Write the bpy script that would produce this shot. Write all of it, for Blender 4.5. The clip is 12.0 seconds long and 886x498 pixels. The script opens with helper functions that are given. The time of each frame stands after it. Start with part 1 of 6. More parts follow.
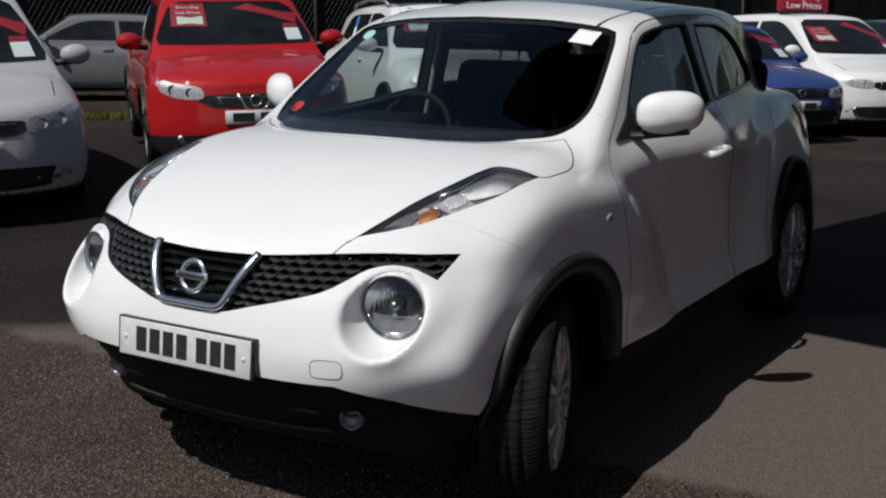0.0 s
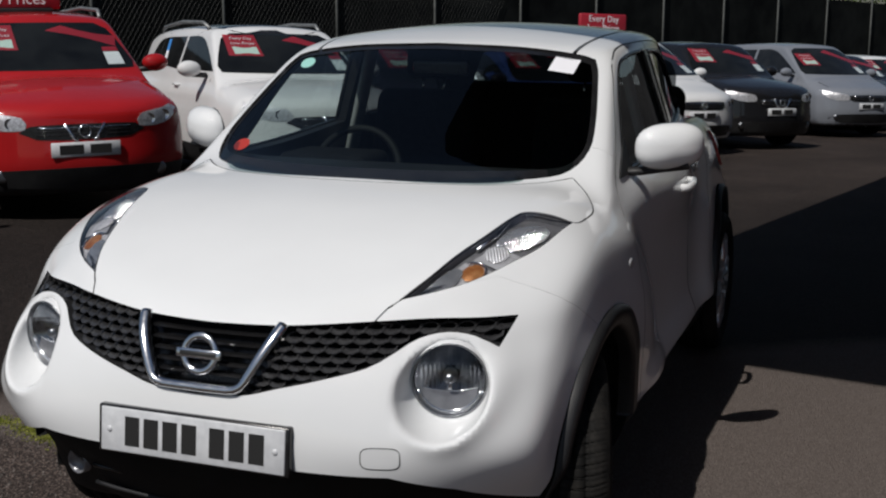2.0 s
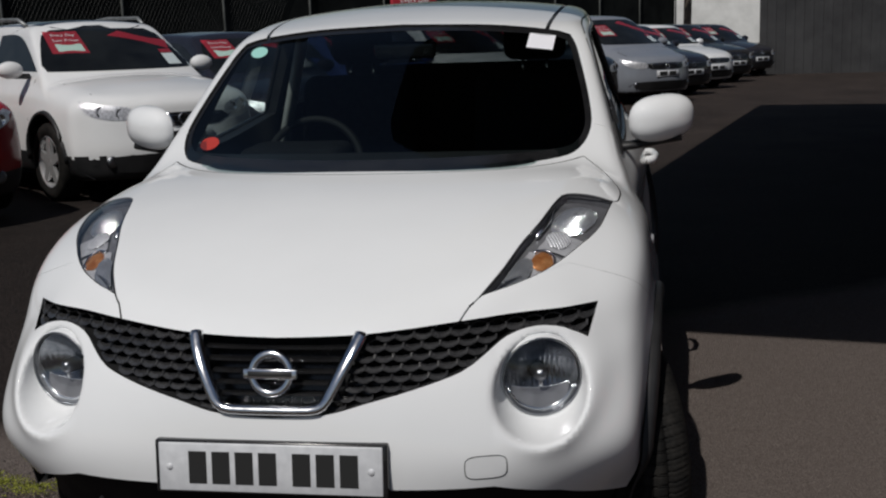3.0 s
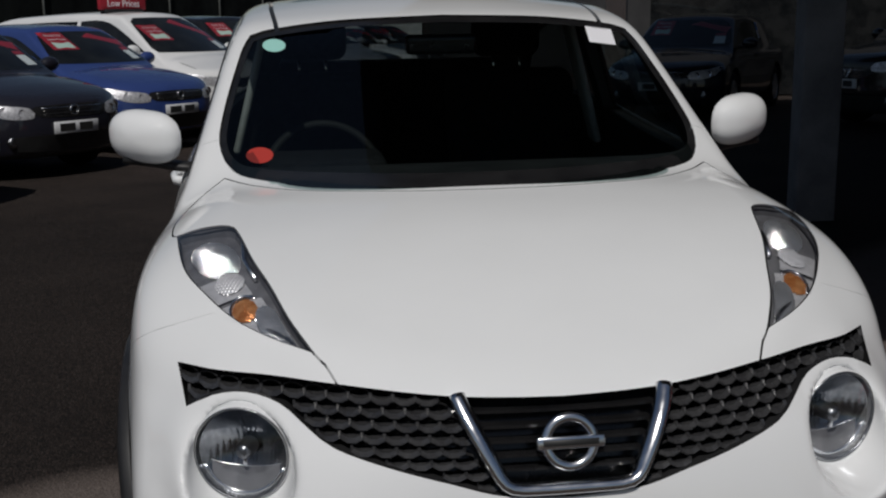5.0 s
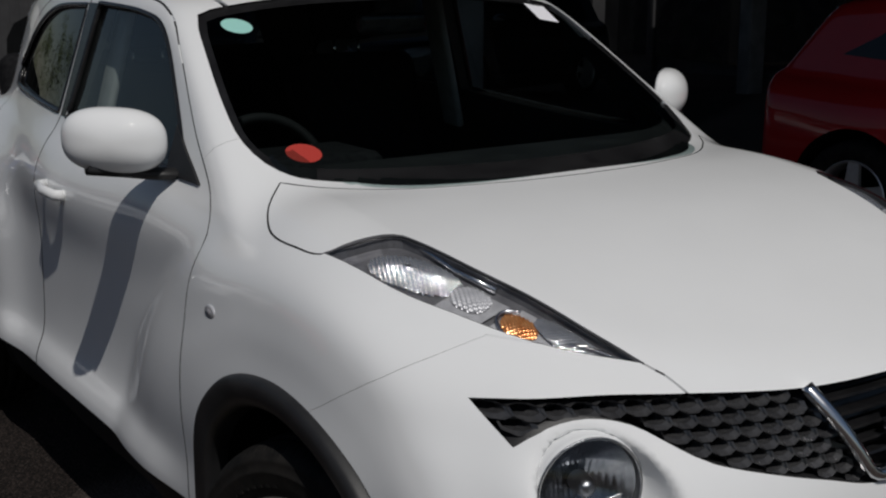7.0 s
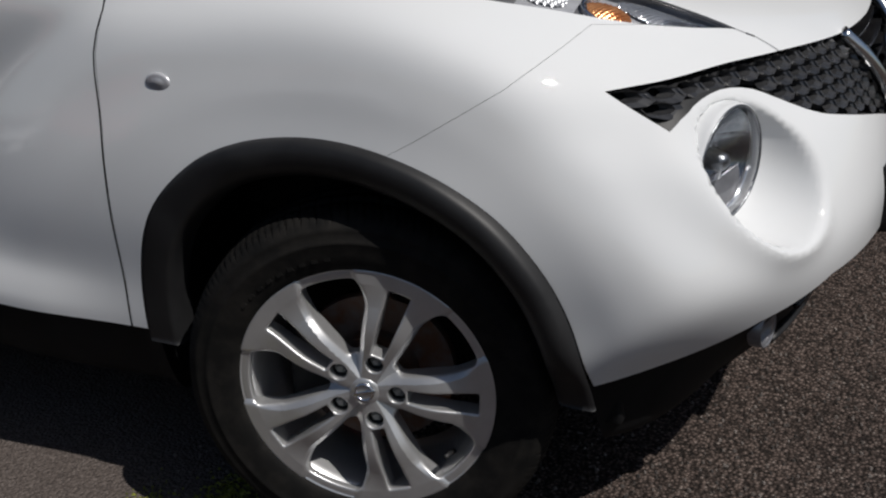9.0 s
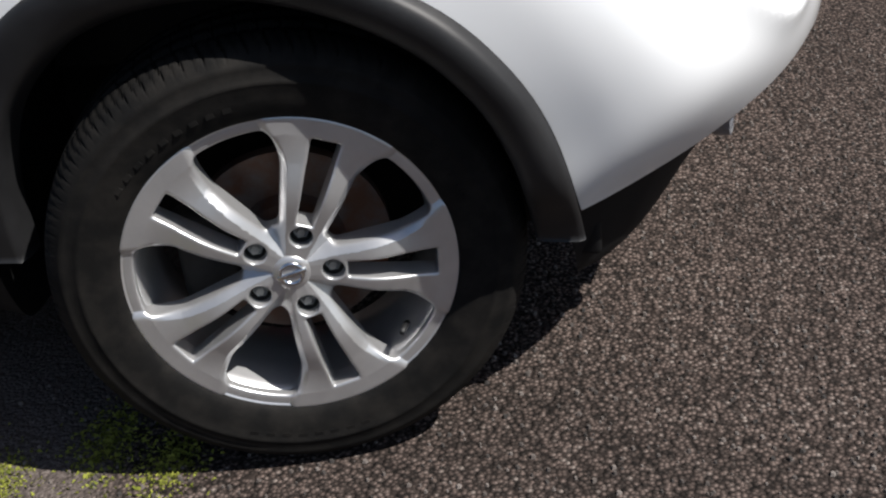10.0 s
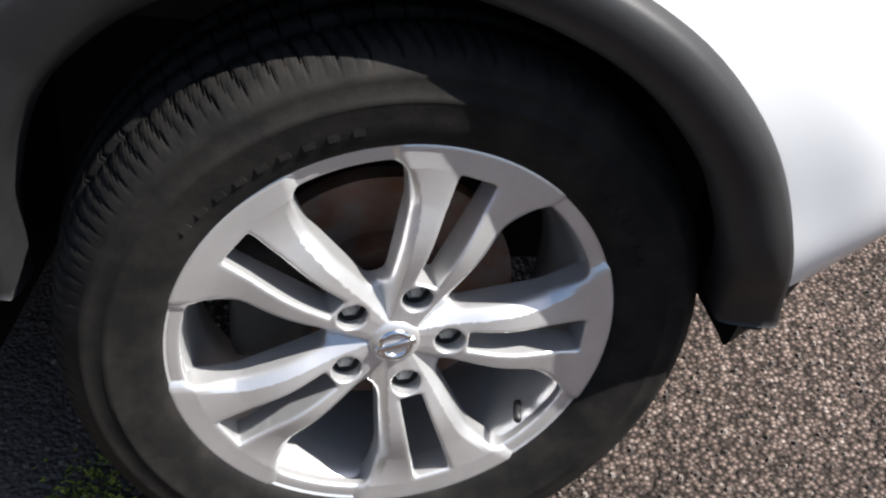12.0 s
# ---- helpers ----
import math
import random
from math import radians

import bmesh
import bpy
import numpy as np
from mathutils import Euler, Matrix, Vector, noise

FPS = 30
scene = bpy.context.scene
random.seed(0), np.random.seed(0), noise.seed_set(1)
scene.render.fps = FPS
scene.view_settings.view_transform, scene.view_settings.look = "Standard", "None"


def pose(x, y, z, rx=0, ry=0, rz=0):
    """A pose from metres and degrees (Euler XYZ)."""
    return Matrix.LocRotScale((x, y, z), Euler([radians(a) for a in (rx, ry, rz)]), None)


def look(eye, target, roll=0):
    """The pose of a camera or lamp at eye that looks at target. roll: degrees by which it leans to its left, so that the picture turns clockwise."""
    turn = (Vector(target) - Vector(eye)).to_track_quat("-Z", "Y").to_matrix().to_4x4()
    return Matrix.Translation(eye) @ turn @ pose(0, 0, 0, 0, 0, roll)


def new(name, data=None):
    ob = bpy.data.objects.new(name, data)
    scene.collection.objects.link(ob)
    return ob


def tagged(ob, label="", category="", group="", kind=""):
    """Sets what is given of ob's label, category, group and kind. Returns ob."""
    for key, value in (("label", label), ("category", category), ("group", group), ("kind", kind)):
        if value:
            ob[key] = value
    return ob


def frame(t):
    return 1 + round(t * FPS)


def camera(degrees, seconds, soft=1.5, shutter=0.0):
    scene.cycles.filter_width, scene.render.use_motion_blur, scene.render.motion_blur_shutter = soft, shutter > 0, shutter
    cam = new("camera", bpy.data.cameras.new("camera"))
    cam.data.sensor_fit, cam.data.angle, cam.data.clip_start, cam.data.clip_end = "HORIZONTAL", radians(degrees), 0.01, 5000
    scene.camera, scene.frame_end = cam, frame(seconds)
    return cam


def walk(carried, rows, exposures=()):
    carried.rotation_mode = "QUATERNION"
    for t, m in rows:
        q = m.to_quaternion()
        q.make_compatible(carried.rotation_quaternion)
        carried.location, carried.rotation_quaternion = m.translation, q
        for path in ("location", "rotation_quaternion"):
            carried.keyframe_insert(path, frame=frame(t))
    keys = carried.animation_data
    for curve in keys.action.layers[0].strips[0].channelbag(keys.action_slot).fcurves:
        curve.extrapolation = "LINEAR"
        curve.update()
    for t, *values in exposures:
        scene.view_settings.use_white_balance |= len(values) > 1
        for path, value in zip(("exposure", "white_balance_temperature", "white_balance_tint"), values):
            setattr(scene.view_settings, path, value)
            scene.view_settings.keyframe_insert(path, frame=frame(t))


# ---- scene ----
cam = camera(40.16, 12.0, soft=2.2)
PATH = [
    (0.0, pose(2.484, -3.288, 1.626, 77.55, 0.27, 32.07)),
    (0.5, pose(2.320, -3.303, 1.615, 77.75, 0.70, 29.24)),
    (1.0, pose(2.116, -3.374, 1.633, 78.34, 0.95, 25.08)),
    (1.5, pose(1.884, -3.288, 1.619, 77.52, 1.05, 23.93)),
    (2.0, pose(1.582, -3.228, 1.635, 78.48, -0.07, 20.54)),
    (2.5, pose(1.219, -3.256, 1.638, 78.17, 0.86, 15.26)),
    (4.5, pose(-0.180, -2.921, 1.578, 76.43, 2.31, -4.72)),
    (5.0, pose(-0.497, -2.749, 1.613, 77.16, 0.77, -7.73)),
    (5.5, pose(-0.857, -2.591, 1.620, 75.31, 0.48, -12.44)),
    (6.0, pose(-1.177, -2.300, 1.583, 74.50, 0.69, -16.48)),
    (6.5, pose(-1.505, -2.119, 1.576, 75.46, -0.06, -25.36)),
    (8.5, pose(-2.443, -1.175, 1.456, 71.65, 2.94, -57.72)),
    (9.0, pose(-2.435, -0.936, 1.367, 67.09, 2.34, -64.95)),
    (9.5, pose(-2.431, -0.655, 1.217, 64.90, 2.28, -74.65)),
    (10.0, pose(-2.210, -0.460, 1.176, 59.54, 4.95, -82.54)),
    (10.5, pose(-1.988, -0.318, 1.112, 56.50, -3.11, -81.78)),
    (11.0, pose(-1.782, -0.160, 1.078, 52.27, -3.84, -86.79)),
    (11.5, pose(-1.716, -0.142, 1.065, 50.25, -4.32, -84.73)),
    (12.0, pose(-1.795, -0.034, 1.116, 54.75, -3.87, -87.69)),
]
walk(cam, PATH, [(0.0, -0.05), (1.0, -0.1), (1.5, -0.18), (2.5, -0.39), (4.5, -0.77), (6.5, -0.79), (8.3, -0.59), (8.6, -0.47), (9.0, -0.32), (9.5, -0.06), (10.0, 0.66), (10.5, 1.12), (11.0, 1.46), (11.5, 1.66), (12.0, 1.68)])

# daylight: a high sun behind the walker, clear sky
SUN_DIR = Vector((-0.192, -0.684, 1.0)).normalized()
world = bpy.data.worlds.new("sky")
scene.world = world
world.use_nodes = True
sky = world.node_tree.nodes.new("ShaderNodeTexSky")
sky.sky_type, sky.sun_disc = "NISHITA", False
sky.sun_elevation, sky.sun_rotation = math.asin(SUN_DIR.z), math.atan2(SUN_DIR.x, SUN_DIR.y)
world.node_tree.links.new(sky.outputs[0], world.node_tree.nodes["Background"].inputs[0])
world.node_tree.nodes["Background"].inputs[1].default_value = 0.050
sun = new("sun", bpy.data.lights.new("sun", "SUN"))
sun.data.energy, sun.data.angle, sun.data.color = 4.0, radians(0.5), (1.0, 0.965, 0.92)
sun.matrix_world = look(SUN_DIR * 50, (0, 0, 0))

# ---- materials ----
def material(name, colour=(0.5, 0.5, 0.5), rough=0.5, metal=0.0, coat=0.0, spec=0.5):
    m = bpy.data.materials.new(name)
    m.use_nodes = True
    b = m.node_tree.nodes["Principled BSDF"]
    b.inputs["Base Color"].default_value = (*colour, 1)
    b.inputs["Roughness"].default_value, b.inputs["Metallic"].default_value = rough, metal
    b.inputs["Coat Weight"].default_value, b.inputs["Coat Roughness"].default_value = coat, 0.03
    b.inputs["Specular IOR Level"].default_value = spec
    return m


def add(m, kind, **values):
    n = m.node_tree.nodes.new(kind)
    for key, v in values.items():
        if key in n.inputs:
            n.inputs[key].default_value = v
    return n


def wire(m, a, out, b, into):
    m.node_tree.links.new(a.outputs[out], b.inputs[into])


def noise_tex(m, scale, detail=6.0, rough=0.6, where="Object"):
    c = add(m, "ShaderNodeTexCoord")
    n = add(m, "ShaderNodeTexNoise", Scale=scale, Detail=detail, Roughness=rough)
    wire(m, c, where, n, "Vector")
    return n


def ramp(m, source, out, stops):
    r = add(m, "ShaderNodeValToRGB")
    while len(r.color_ramp.elements) < len(stops):
        r.color_ramp.elements.new(0.5)
    for e, (p, c) in zip(r.color_ramp.elements, stops):
        e.position, e.color = p, (*c, 1) if len(c) == 3 else c
    wire(m, source, out, r, "Fac")
    return r


def vary(m, scale, low, high, into="Base Color", detail=6.0, at=(0.35, 0.65)):
    """Colour (or a grey value) that wanders between two values over the surface."""
    r = ramp(m, noise_tex(m, scale, detail), "Fac", ((at[0], low), (at[1], high)))
    wire(m, r, "Color", m.node_tree.nodes["Principled BSDF"], into)
    return r


def bump(m, scale, strength, distance, detail=6.0):
    n = noise_tex(m, scale, detail)
    b = add(m, "ShaderNodeBump", Strength=strength, Distance=distance)
    wire(m, n, "Fac", b, "Height")
    wire(m, b, "Normal", m.node_tree.nodes["Principled BSDF"], "Normal")
    return b


def g3(v):
    return (v, v, v)


def car_paint(name, colour, dust=0.06):
    m = material(name, colour, 0.5, 0.0, 1.0, spec=0.08)
    low = tuple(c * (1 - dust) for c in colour)
    vary(m, 2.3, low, colour, detail=8)
    wire(m, ramp(m, noise_tex(m, 7.0), "Fac", ((0.3, g3(0.42)), (0.7, g3(0.58)))), "Color", m.node_tree.nodes["Principled BSDF"], "Roughness")
    b = add(m, "ShaderNodeBump", Strength=0.04, Distance=0.002)
    wire(m, noise_tex(m, 160.0, 2), "Fac", b, "Height")
    wire(m, b, "Normal", m.node_tree.nodes["Principled BSDF"], "Coat Normal")
    return m


def clear_glass(name, tint, gloss_rough=0.0, ior=1.5):
    """A thin pane: what lies behind, tinted, under a mirror sheen that grows at the rim."""
    m = bpy.data.materials.new(name)
    m.use_nodes = True
    t = m.node_tree
    t.nodes.remove(t.nodes["Principled BSDF"])
    mix, clear, gloss, f = add(m, "ShaderNodeMixShader"), add(m, "ShaderNodeBsdfTransparent"), add(m, "ShaderNodeBsdfGlossy"), add(m, "ShaderNodeLayerWeight", Blend=0.5)
    steep, scaled = add(m, "ShaderNodeMath"), add(m, "ShaderNodeMath")
    steep.operation, scaled.operation = "POWER", "MULTIPLY_ADD"
    steep.inputs[1].default_value = 4.5
    base = ((ior - 1) / (ior + 1))**2 * 1.7
    scaled.inputs[1].default_value, scaled.inputs[2].default_value = 1 - base, base
    wire(m, f, "Facing", steep, 0)
    wire(m, steep, 0, scaled, 0)
    clear.inputs["Color"].default_value = (*tint, 1)
    gloss.inputs["Roughness"].default_value = gloss_rough
    wire(m, scaled, 0, mix, 0)
    wire(m, clear, 0, mix, 1)
    wire(m, gloss, 0, mix, 2)
    wire(m, mix, 0, t.nodes["Material Output"], "Surface")
    return m


PAINT_WHITE = car_paint("white paint", (0.79, 0.80, 0.808), 0.03)
BLACK_TRIM = material("black grained plastic", (0.012, 0.012, 0.013), 0.48, spec=0.4)
vary(BLACK_TRIM, 9, (0.011, 0.011, 0.012), (0.021, 0.021, 0.022))
bump(BLACK_TRIM, 700, 0.25, 0.0008, 3)
SILL_BLACK = material("dull black sill plastic", (0.007, 0.007, 0.0075), 0.7, spec=0.2)
vary(SILL_BLACK, 9, (0.005, 0.005, 0.0055), (0.010, 0.010, 0.0105))
bump(SILL_BLACK, 700, 0.25, 0.0008, 3)
GLOSS_BLACK = material("gloss black plastic", (0.012, 0.012, 0.013), 0.22)
vary(GLOSS_BLACK, 12, (0.009, 0.009, 0.01), (0.018, 0.018, 0.019))
GRILLE_BLACK = material("gloss black grille", (0.035, 0.035, 0.037), 0.26, spec=0.9)
vary(GRILLE_BLACK, 25, (0.026, 0.026, 0.028), (0.05, 0.05, 0.052))
CHROME = material("chrome", (0.78, 0.79, 0.81), 0.10, 1.0)
wire(CHROME, ramp(CHROME, noise_tex(CHROME, 30), "Fac", ((0.3, g3(0.12)), (0.7, g3(0.24)))), "Color", CHROME.node_tree.nodes["Principled BSDF"], "Roughness")
REFLECTOR = material("lamp reflector", (0.86, 0.87, 0.9), 0.18, 1.0)
LAMP_HOUSING = material("silvered lamp housing", (0.6, 0.6, 0.63), 0.30, 0.55)
vary(LAMP_HOUSING, 45, (0.40, 0.40, 0.42), (0.80, 0.80, 0.83))
bump(LAMP_HOUSING, 110, 0.6, 0.005, 2)
LAMP_BOWL = material("dim chrome lamp bowl", (0.28, 0.29, 0.31), 0.34, 1.0)
bump(LAMP_BOWL, 45, 0.7, 0.006, 3)
LAMP_DARK = material("grey lamp housing", (0.20, 0.20, 0.215), 0.28, 0.4)
vary(LAMP_DARK, 20, (0.16, 0.16, 0.175), (0.26, 0.26, 0.275))
LAMP_PLATE = material("satin silver lamp plate", (0.56, 0.56, 0.59), 0.34, 0.35)
vary(LAMP_PLATE, 35, (0.48, 0.48, 0.505), (0.64, 0.64, 0.665))
LAMP_MIRROR = material("dim lamp mirror", (0.28, 0.29, 0.31), 0.2, 1.0)
vary(LAMP_MIRROR, 40, (0.20, 0.21, 0.23), (0.36, 0.37, 0.39))
LAMP_FLUTES = material("bright satin reflector", (0.62, 0.63, 0.65), 0.10, 0.8)
vary(LAMP_FLUTES, 30, (0.52, 0.53, 0.55), (0.70, 0.71, 0.73))
AMBER = material("amber lens", (0.80, 0.33, 0.10), 0.16, 0.55)
vary(AMBER, 45, (0.46, 0.15, 0.04), (0.74, 0.36, 0.15))
ALLOY = material("silver alloy", (0.63, 0.63, 0.635), 0.36, 0.72, 0.35)
vary(ALLOY, 14, (0.59, 0.59, 0.595), (0.67, 0.67, 0.675))
bump(ALLOY, 900, 0.08, 0.0005, 2)
RUBBER = material("tyre rubber", (0.02, 0.019, 0.018), 0.72, spec=0.13)
vary(RUBBER, 22, (0.008, 0.0078, 0.0076), (0.021, 0.019, 0.017), at=(0.4, 0.75))
bump(RUBBER, 260, 0.3, 0.0012)
RUST_DISC = material("brake disc iron", (0.12, 0.09, 0.07), 0.5, 0.6)
vary(RUST_DISC, 30, (0.13, 0.06, 0.035), (0.14, 0.12, 0.11))
DARK_METAL = material("dark underbody metal", (0.03, 0.03, 0.03), 0.7, 0.3)
vary(DARK_METAL, 15, (0.015, 0.015, 0.015), (0.05, 0.046, 0.042))
FABRIC = material("dark seat fabric", (0.010, 0.010, 0.011), 0.95, spec=0.05)
vary(FABRIC, 60, (0.007, 0.007, 0.008), (0.015, 0.015, 0.016))
PLASTIC_GREY = material("grey pillar trim", (0.32, 0.32, 0.31), 0.8)
vary(PLASTIC_GREY, 20, (0.28, 0.28, 0.27), (0.36, 0.36, 0.35))
WINDSCREEN_GLASS = clear_glass("windscreen glass", (0.70, 0.78, 0.77), 0.0, 1.40)
SIDE_GLASS = clear_glass("side window glass", (0.78, 0.84, 0.83))
PRIVACY_GLASS = clear_glass("dark privacy glass", (0.17, 0.18, 0.185))
LENS_RIB = clear_glass("clear lamp rib", (0.80, 0.81, 0.83), 0.10, 2.5)
LENS = clear_glass("headlamp lens", (0.93, 0.94, 0.95), 0.0, 1.45)
PLATE_WHITE = material("reflective white plate", (0.62, 0.63, 0.65), 0.35)
vary(PLATE_WHITE, 30, (0.55, 0.56, 0.58), (0.66, 0.67, 0.69))
PLATE_BLACK = material("plate black", (0.02, 0.02, 0.02), 0.5)
STICKER_RED = material("red sticker", (0.42, 0.035, 0.025), 0.5)
STICKER_GREEN = material("pale green sticker", (0.32, 0.62, 0.56), 0.5)
TAIL_RED = material("red tail lamp lens", (0.42, 0.03, 0.03), 0.12, coat=0.6)
vary(TAIL_RED, 40, (0.34, 0.02, 0.02), (0.50, 0.06, 0.05))
PAPER = material("white paper", (0.80, 0.80, 0.84), 0.8)
CARD_RED = material("red price card", (0.36, 0.014, 0.03), 0.6)
PRICE_GREEN = material("pale green price panel", (0.55, 0.68, 0.62), 0.7)
CARD_BLUE = material("blue label", (0.05, 0.25, 0.65), 0.5)

def asphalt():
    """Worn asphalt: pale chippings in dark binder; a paler, older strip beyond a mossy joint."""
    m = material("worn asphalt", (0.05, 0.05, 0.05), 0.9, spec=0.18)
    b = m.node_tree.nodes["Principled BSDF"]
    c = add(m, "ShaderNodeTexCoord")
    chips = add(m, "ShaderNodeTexVoronoi", Scale=135.0, Randomness=1.0)
    wire(m, c, "Object", chips, "Vector")
    stone = ramp(m, chips, "Color", ((0.15, (0.030, 0.024, 0.021)), (0.5, (0.086, 0.064, 0.055)), (0.8, (0.140, 0.106, 0.092)), (0.97, (0.21, 0.175, 0.155))))
    gaps = ramp(m, chips, "Distance", ((0.25, g3(1.0)), (0.62, g3(0.25))))
    mix = add(m, "ShaderNodeMix")
    mix.data_type, mix.blend_type = "RGBA", "MULTIPLY"
    mix.inputs["Factor"].default_value = 1.0
    m.node_tree.links.new(stone.outputs[0], mix.inputs["A"])
    m.node_tree.links.new(gaps.outputs[0], mix.inputs["B"])
    # broad wear and stains
    wear = ramp(m, noise_tex(m, 0.9, 8), "Fac", ((0.3, g3(0.62)), (0.7, g3(1.2))))
    mix2 = add(m, "ShaderNodeMix")
    mix2.data_type, mix2.blend_type = "RGBA", "MULTIPLY"
    mix2.inputs["Factor"].default_value = 1.0
    # the newer, darker surface towards the rows of cars
    newer_c = add(m, "ShaderNodeSeparateXYZ")
    wire(m, c, "Object", newer_c, 0)
    wob_x = add(m, "ShaderNodeMath")
    wob_x.operation = "MULTIPLY_ADD"
    m.node_tree.links.new(noise_tex(m, 1.7, 6).outputs["Fac"], wob_x.inputs[0])
    wob_x.inputs[1].default_value = 0.6
    lean = add(m, "ShaderNodeMath")
    lean.operation = "MULTIPLY_ADD"
    m.node_tree.links.new(newer_c.outputs["Y"], lean.inputs[0])
    lean.inputs[1].default_value = -1.5
    m.node_tree.links.new(newer_c.outputs["X"], lean.inputs[2])
    m.node_tree.links.new(lean.outputs[0], wob_x.inputs[2])
    newer = add(m, "ShaderNodeMapRange")
    newer.inputs["From Min"].default_value, newer.inputs["From Max"].default_value = -2.75, -2.25
    newer.inputs["To Min"].default_value, newer.inputs["To Max"].default_value = 0.40, 1.40
    m.node_tree.links.new(wob_x.outputs[0], newer.inputs["Value"])
    wear2 = add(m, "ShaderNodeMix")
    wear2.data_type, wear2.blend_type = "RGBA", "MULTIPLY"
    wear2.inputs["Factor"].default_value = 1.0
    far_worn = add(m, "ShaderNodeMapRange")
    far_worn.inputs["From Min"].default_value, far_worn.inputs["From Max"].default_value = 5.0, 12.0
    far_worn.inputs["To Min"].default_value, far_worn.inputs["To Max"].default_value = 0.0, 0.45
    m.node_tree.links.new(newer_c.outputs["Y"], far_worn.inputs["Value"])
    tone = add(m, "ShaderNodeMath")
    tone.operation = "ADD"
    m.node_tree.links.new(newer.outputs[0], tone.inputs[0])
    m.node_tree.links.new(far_worn.outputs[0], tone.inputs[1])
    m.node_tree.links.new(wear.outputs[0], wear2.inputs["A"])
    m.node_tree.links.new(tone.outputs[0], wear2.inputs["B"])
    m.node_tree.links.new(mix.outputs["Result"], mix2.inputs["A"])
    m.node_tree.links.new(wear2.outputs["Result"], mix2.inputs["B"])
    # the older strip: finer and paler, its edge along the joint at y = 0.33
    old_chips = add(m, "ShaderNodeTexVoronoi", Scale=260.0)
    wire(m, c, "Object", old_chips, "Vector")
    old = ramp(m, old_chips, "Color", ((0.1, (0.070, 0.057, 0.051)), (0.6, (0.118, 0.097, 0.087)), (0.95, (0.175, 0.148, 0.134))))
    sep = add(m, "ShaderNodeSeparateXYZ")
    wire(m, c, "Object", sep, 0)
    wob = add(m, "ShaderNodeMath")
    wob.operation = "MULTIPLY_ADD"
    m.node_tree.links.new(noise_tex(m, 5.0, 5).outputs["Fac"], wob.inputs[0])
    wob.inputs[1].default_value = 0.22
    m.node_tree.links.new(sep.outputs["Y"], wob.inputs[2])
    band = add(m, "ShaderNodeMapRange")
    band.inputs["From Min"].default_value, band.inputs["From Max"].default_value = 0.40, 0.48
    m.node_tree.links.new(wob.outputs[0], band.inputs["Value"])
    fade = add(m, "ShaderNodeMapRange")
    fade.inputs["From Min"].default_value, fade.inputs["From Max"].default_value = 2.2, 4.5
    fade.inputs["To Min"].default_value, fade.inputs["To Max"].default_value = 1.0, 0.45
    m.node_tree.links.new(wob.outputs[0], fade.inputs["Value"])
    both = add(m, "ShaderNodeMath")
    both.operation = "MULTIPLY"
    m.node_tree.links.new(band.outputs[0], both.inputs[0])
    m.node_tree.links.new(fade.outputs[0], both.inputs[1])
    keep = add(m, "ShaderNodeMapRange")
    keep.inputs["From Min"].default_value, keep.inputs["From Max"].default_value = -2.75, -2.35
    m.node_tree.links.new(wob_x.outputs[0], keep.inputs["Value"])
    both2 = add(m, "ShaderNodeMath")
    both2.operation = "MULTIPLY"
    m.node_tree.links.new(both.outputs[0], both2.inputs[0])
    m.node_tree.links.new(keep.outputs[0], both2.inputs[1])
    both = both2
    mix3 = add(m, "ShaderNodeMix")
    mix3.data_type = "RGBA"
    m.node_tree.links.new(both.outputs[0], mix3.inputs["Factor"])
    m.node_tree.links.new(mix2.outputs["Result"], mix3.inputs["A"])
    m.node_tree.links.new(old.outputs[0], mix3.inputs["B"])
    m.node_tree.links.new(mix3.outputs["Result"], b.inputs["Base Color"])
    rise = add(m, "ShaderNodeBump", Strength=0.9, Distance=0.006)
    rise.invert = True
    wire(m, chips, "Distance", rise, "Height")
    wire(m, rise, "Normal", b, "Normal")
    return m


ASPHALT = asphalt()
MOSS = material("moss", (0.09, 0.11, 0.02), 0.95, spec=0.1)
vary(MOSS, 60, (0.11, 0.13, 0.022), (0.32, 0.33, 0.065))
GRASS = material("verge grass", (0.05, 0.09, 0.02), 0.9, spec=0.15)
vary(GRASS, 9, (0.045, 0.065, 0.014), (0.13, 0.14, 0.035))
LEAF = material("tree leaves", (0.06, 0.09, 0.02), 0.7)
vary(LEAF, 4, (0.035, 0.06, 0.012), (0.11, 0.14, 0.03))
BARK = material("bark", (0.10, 0.08, 0.06), 0.9)
vary(BARK, 25, (0.06, 0.05, 0.04), (0.14, 0.11, 0.09))
SCREEN = material("dark fence screen", (0.012, 0.013, 0.013), 0.95, spec=0.1)
vary(SCREEN, 0.9, (0.006, 0.007, 0.007), (0.020, 0.022, 0.020))
WIRE = material("dull dark wire", (0.05, 0.052, 0.05), 0.6, 0.4)
vary(WIRE, 12, (0.018, 0.019, 0.018), (0.04, 0.042, 0.04))
STEEL = material("galvanised steel", (0.25, 0.26, 0.26), 0.5, 0.6)
vary(STEEL, 12, (0.18, 0.19, 0.19), (0.30, 0.31, 0.31))
POST_PAINT = material("weathered dark green post paint", (0.045, 0.05, 0.047), 0.6)
vary(POST_PAINT, 12, (0.03, 0.034, 0.032), (0.065, 0.07, 0.066))
CONCRETE = material("painted concrete", (0.16, 0.16, 0.165), 0.85)
vary(CONCRETE, 3, (0.12, 0.12, 0.125), (0.20, 0.20, 0.205))
bump(CONCRETE, 60, 0.3, 0.003)
SOFFIT = material("dark canopy soffit", (0.03, 0.03, 0.032), 0.7)
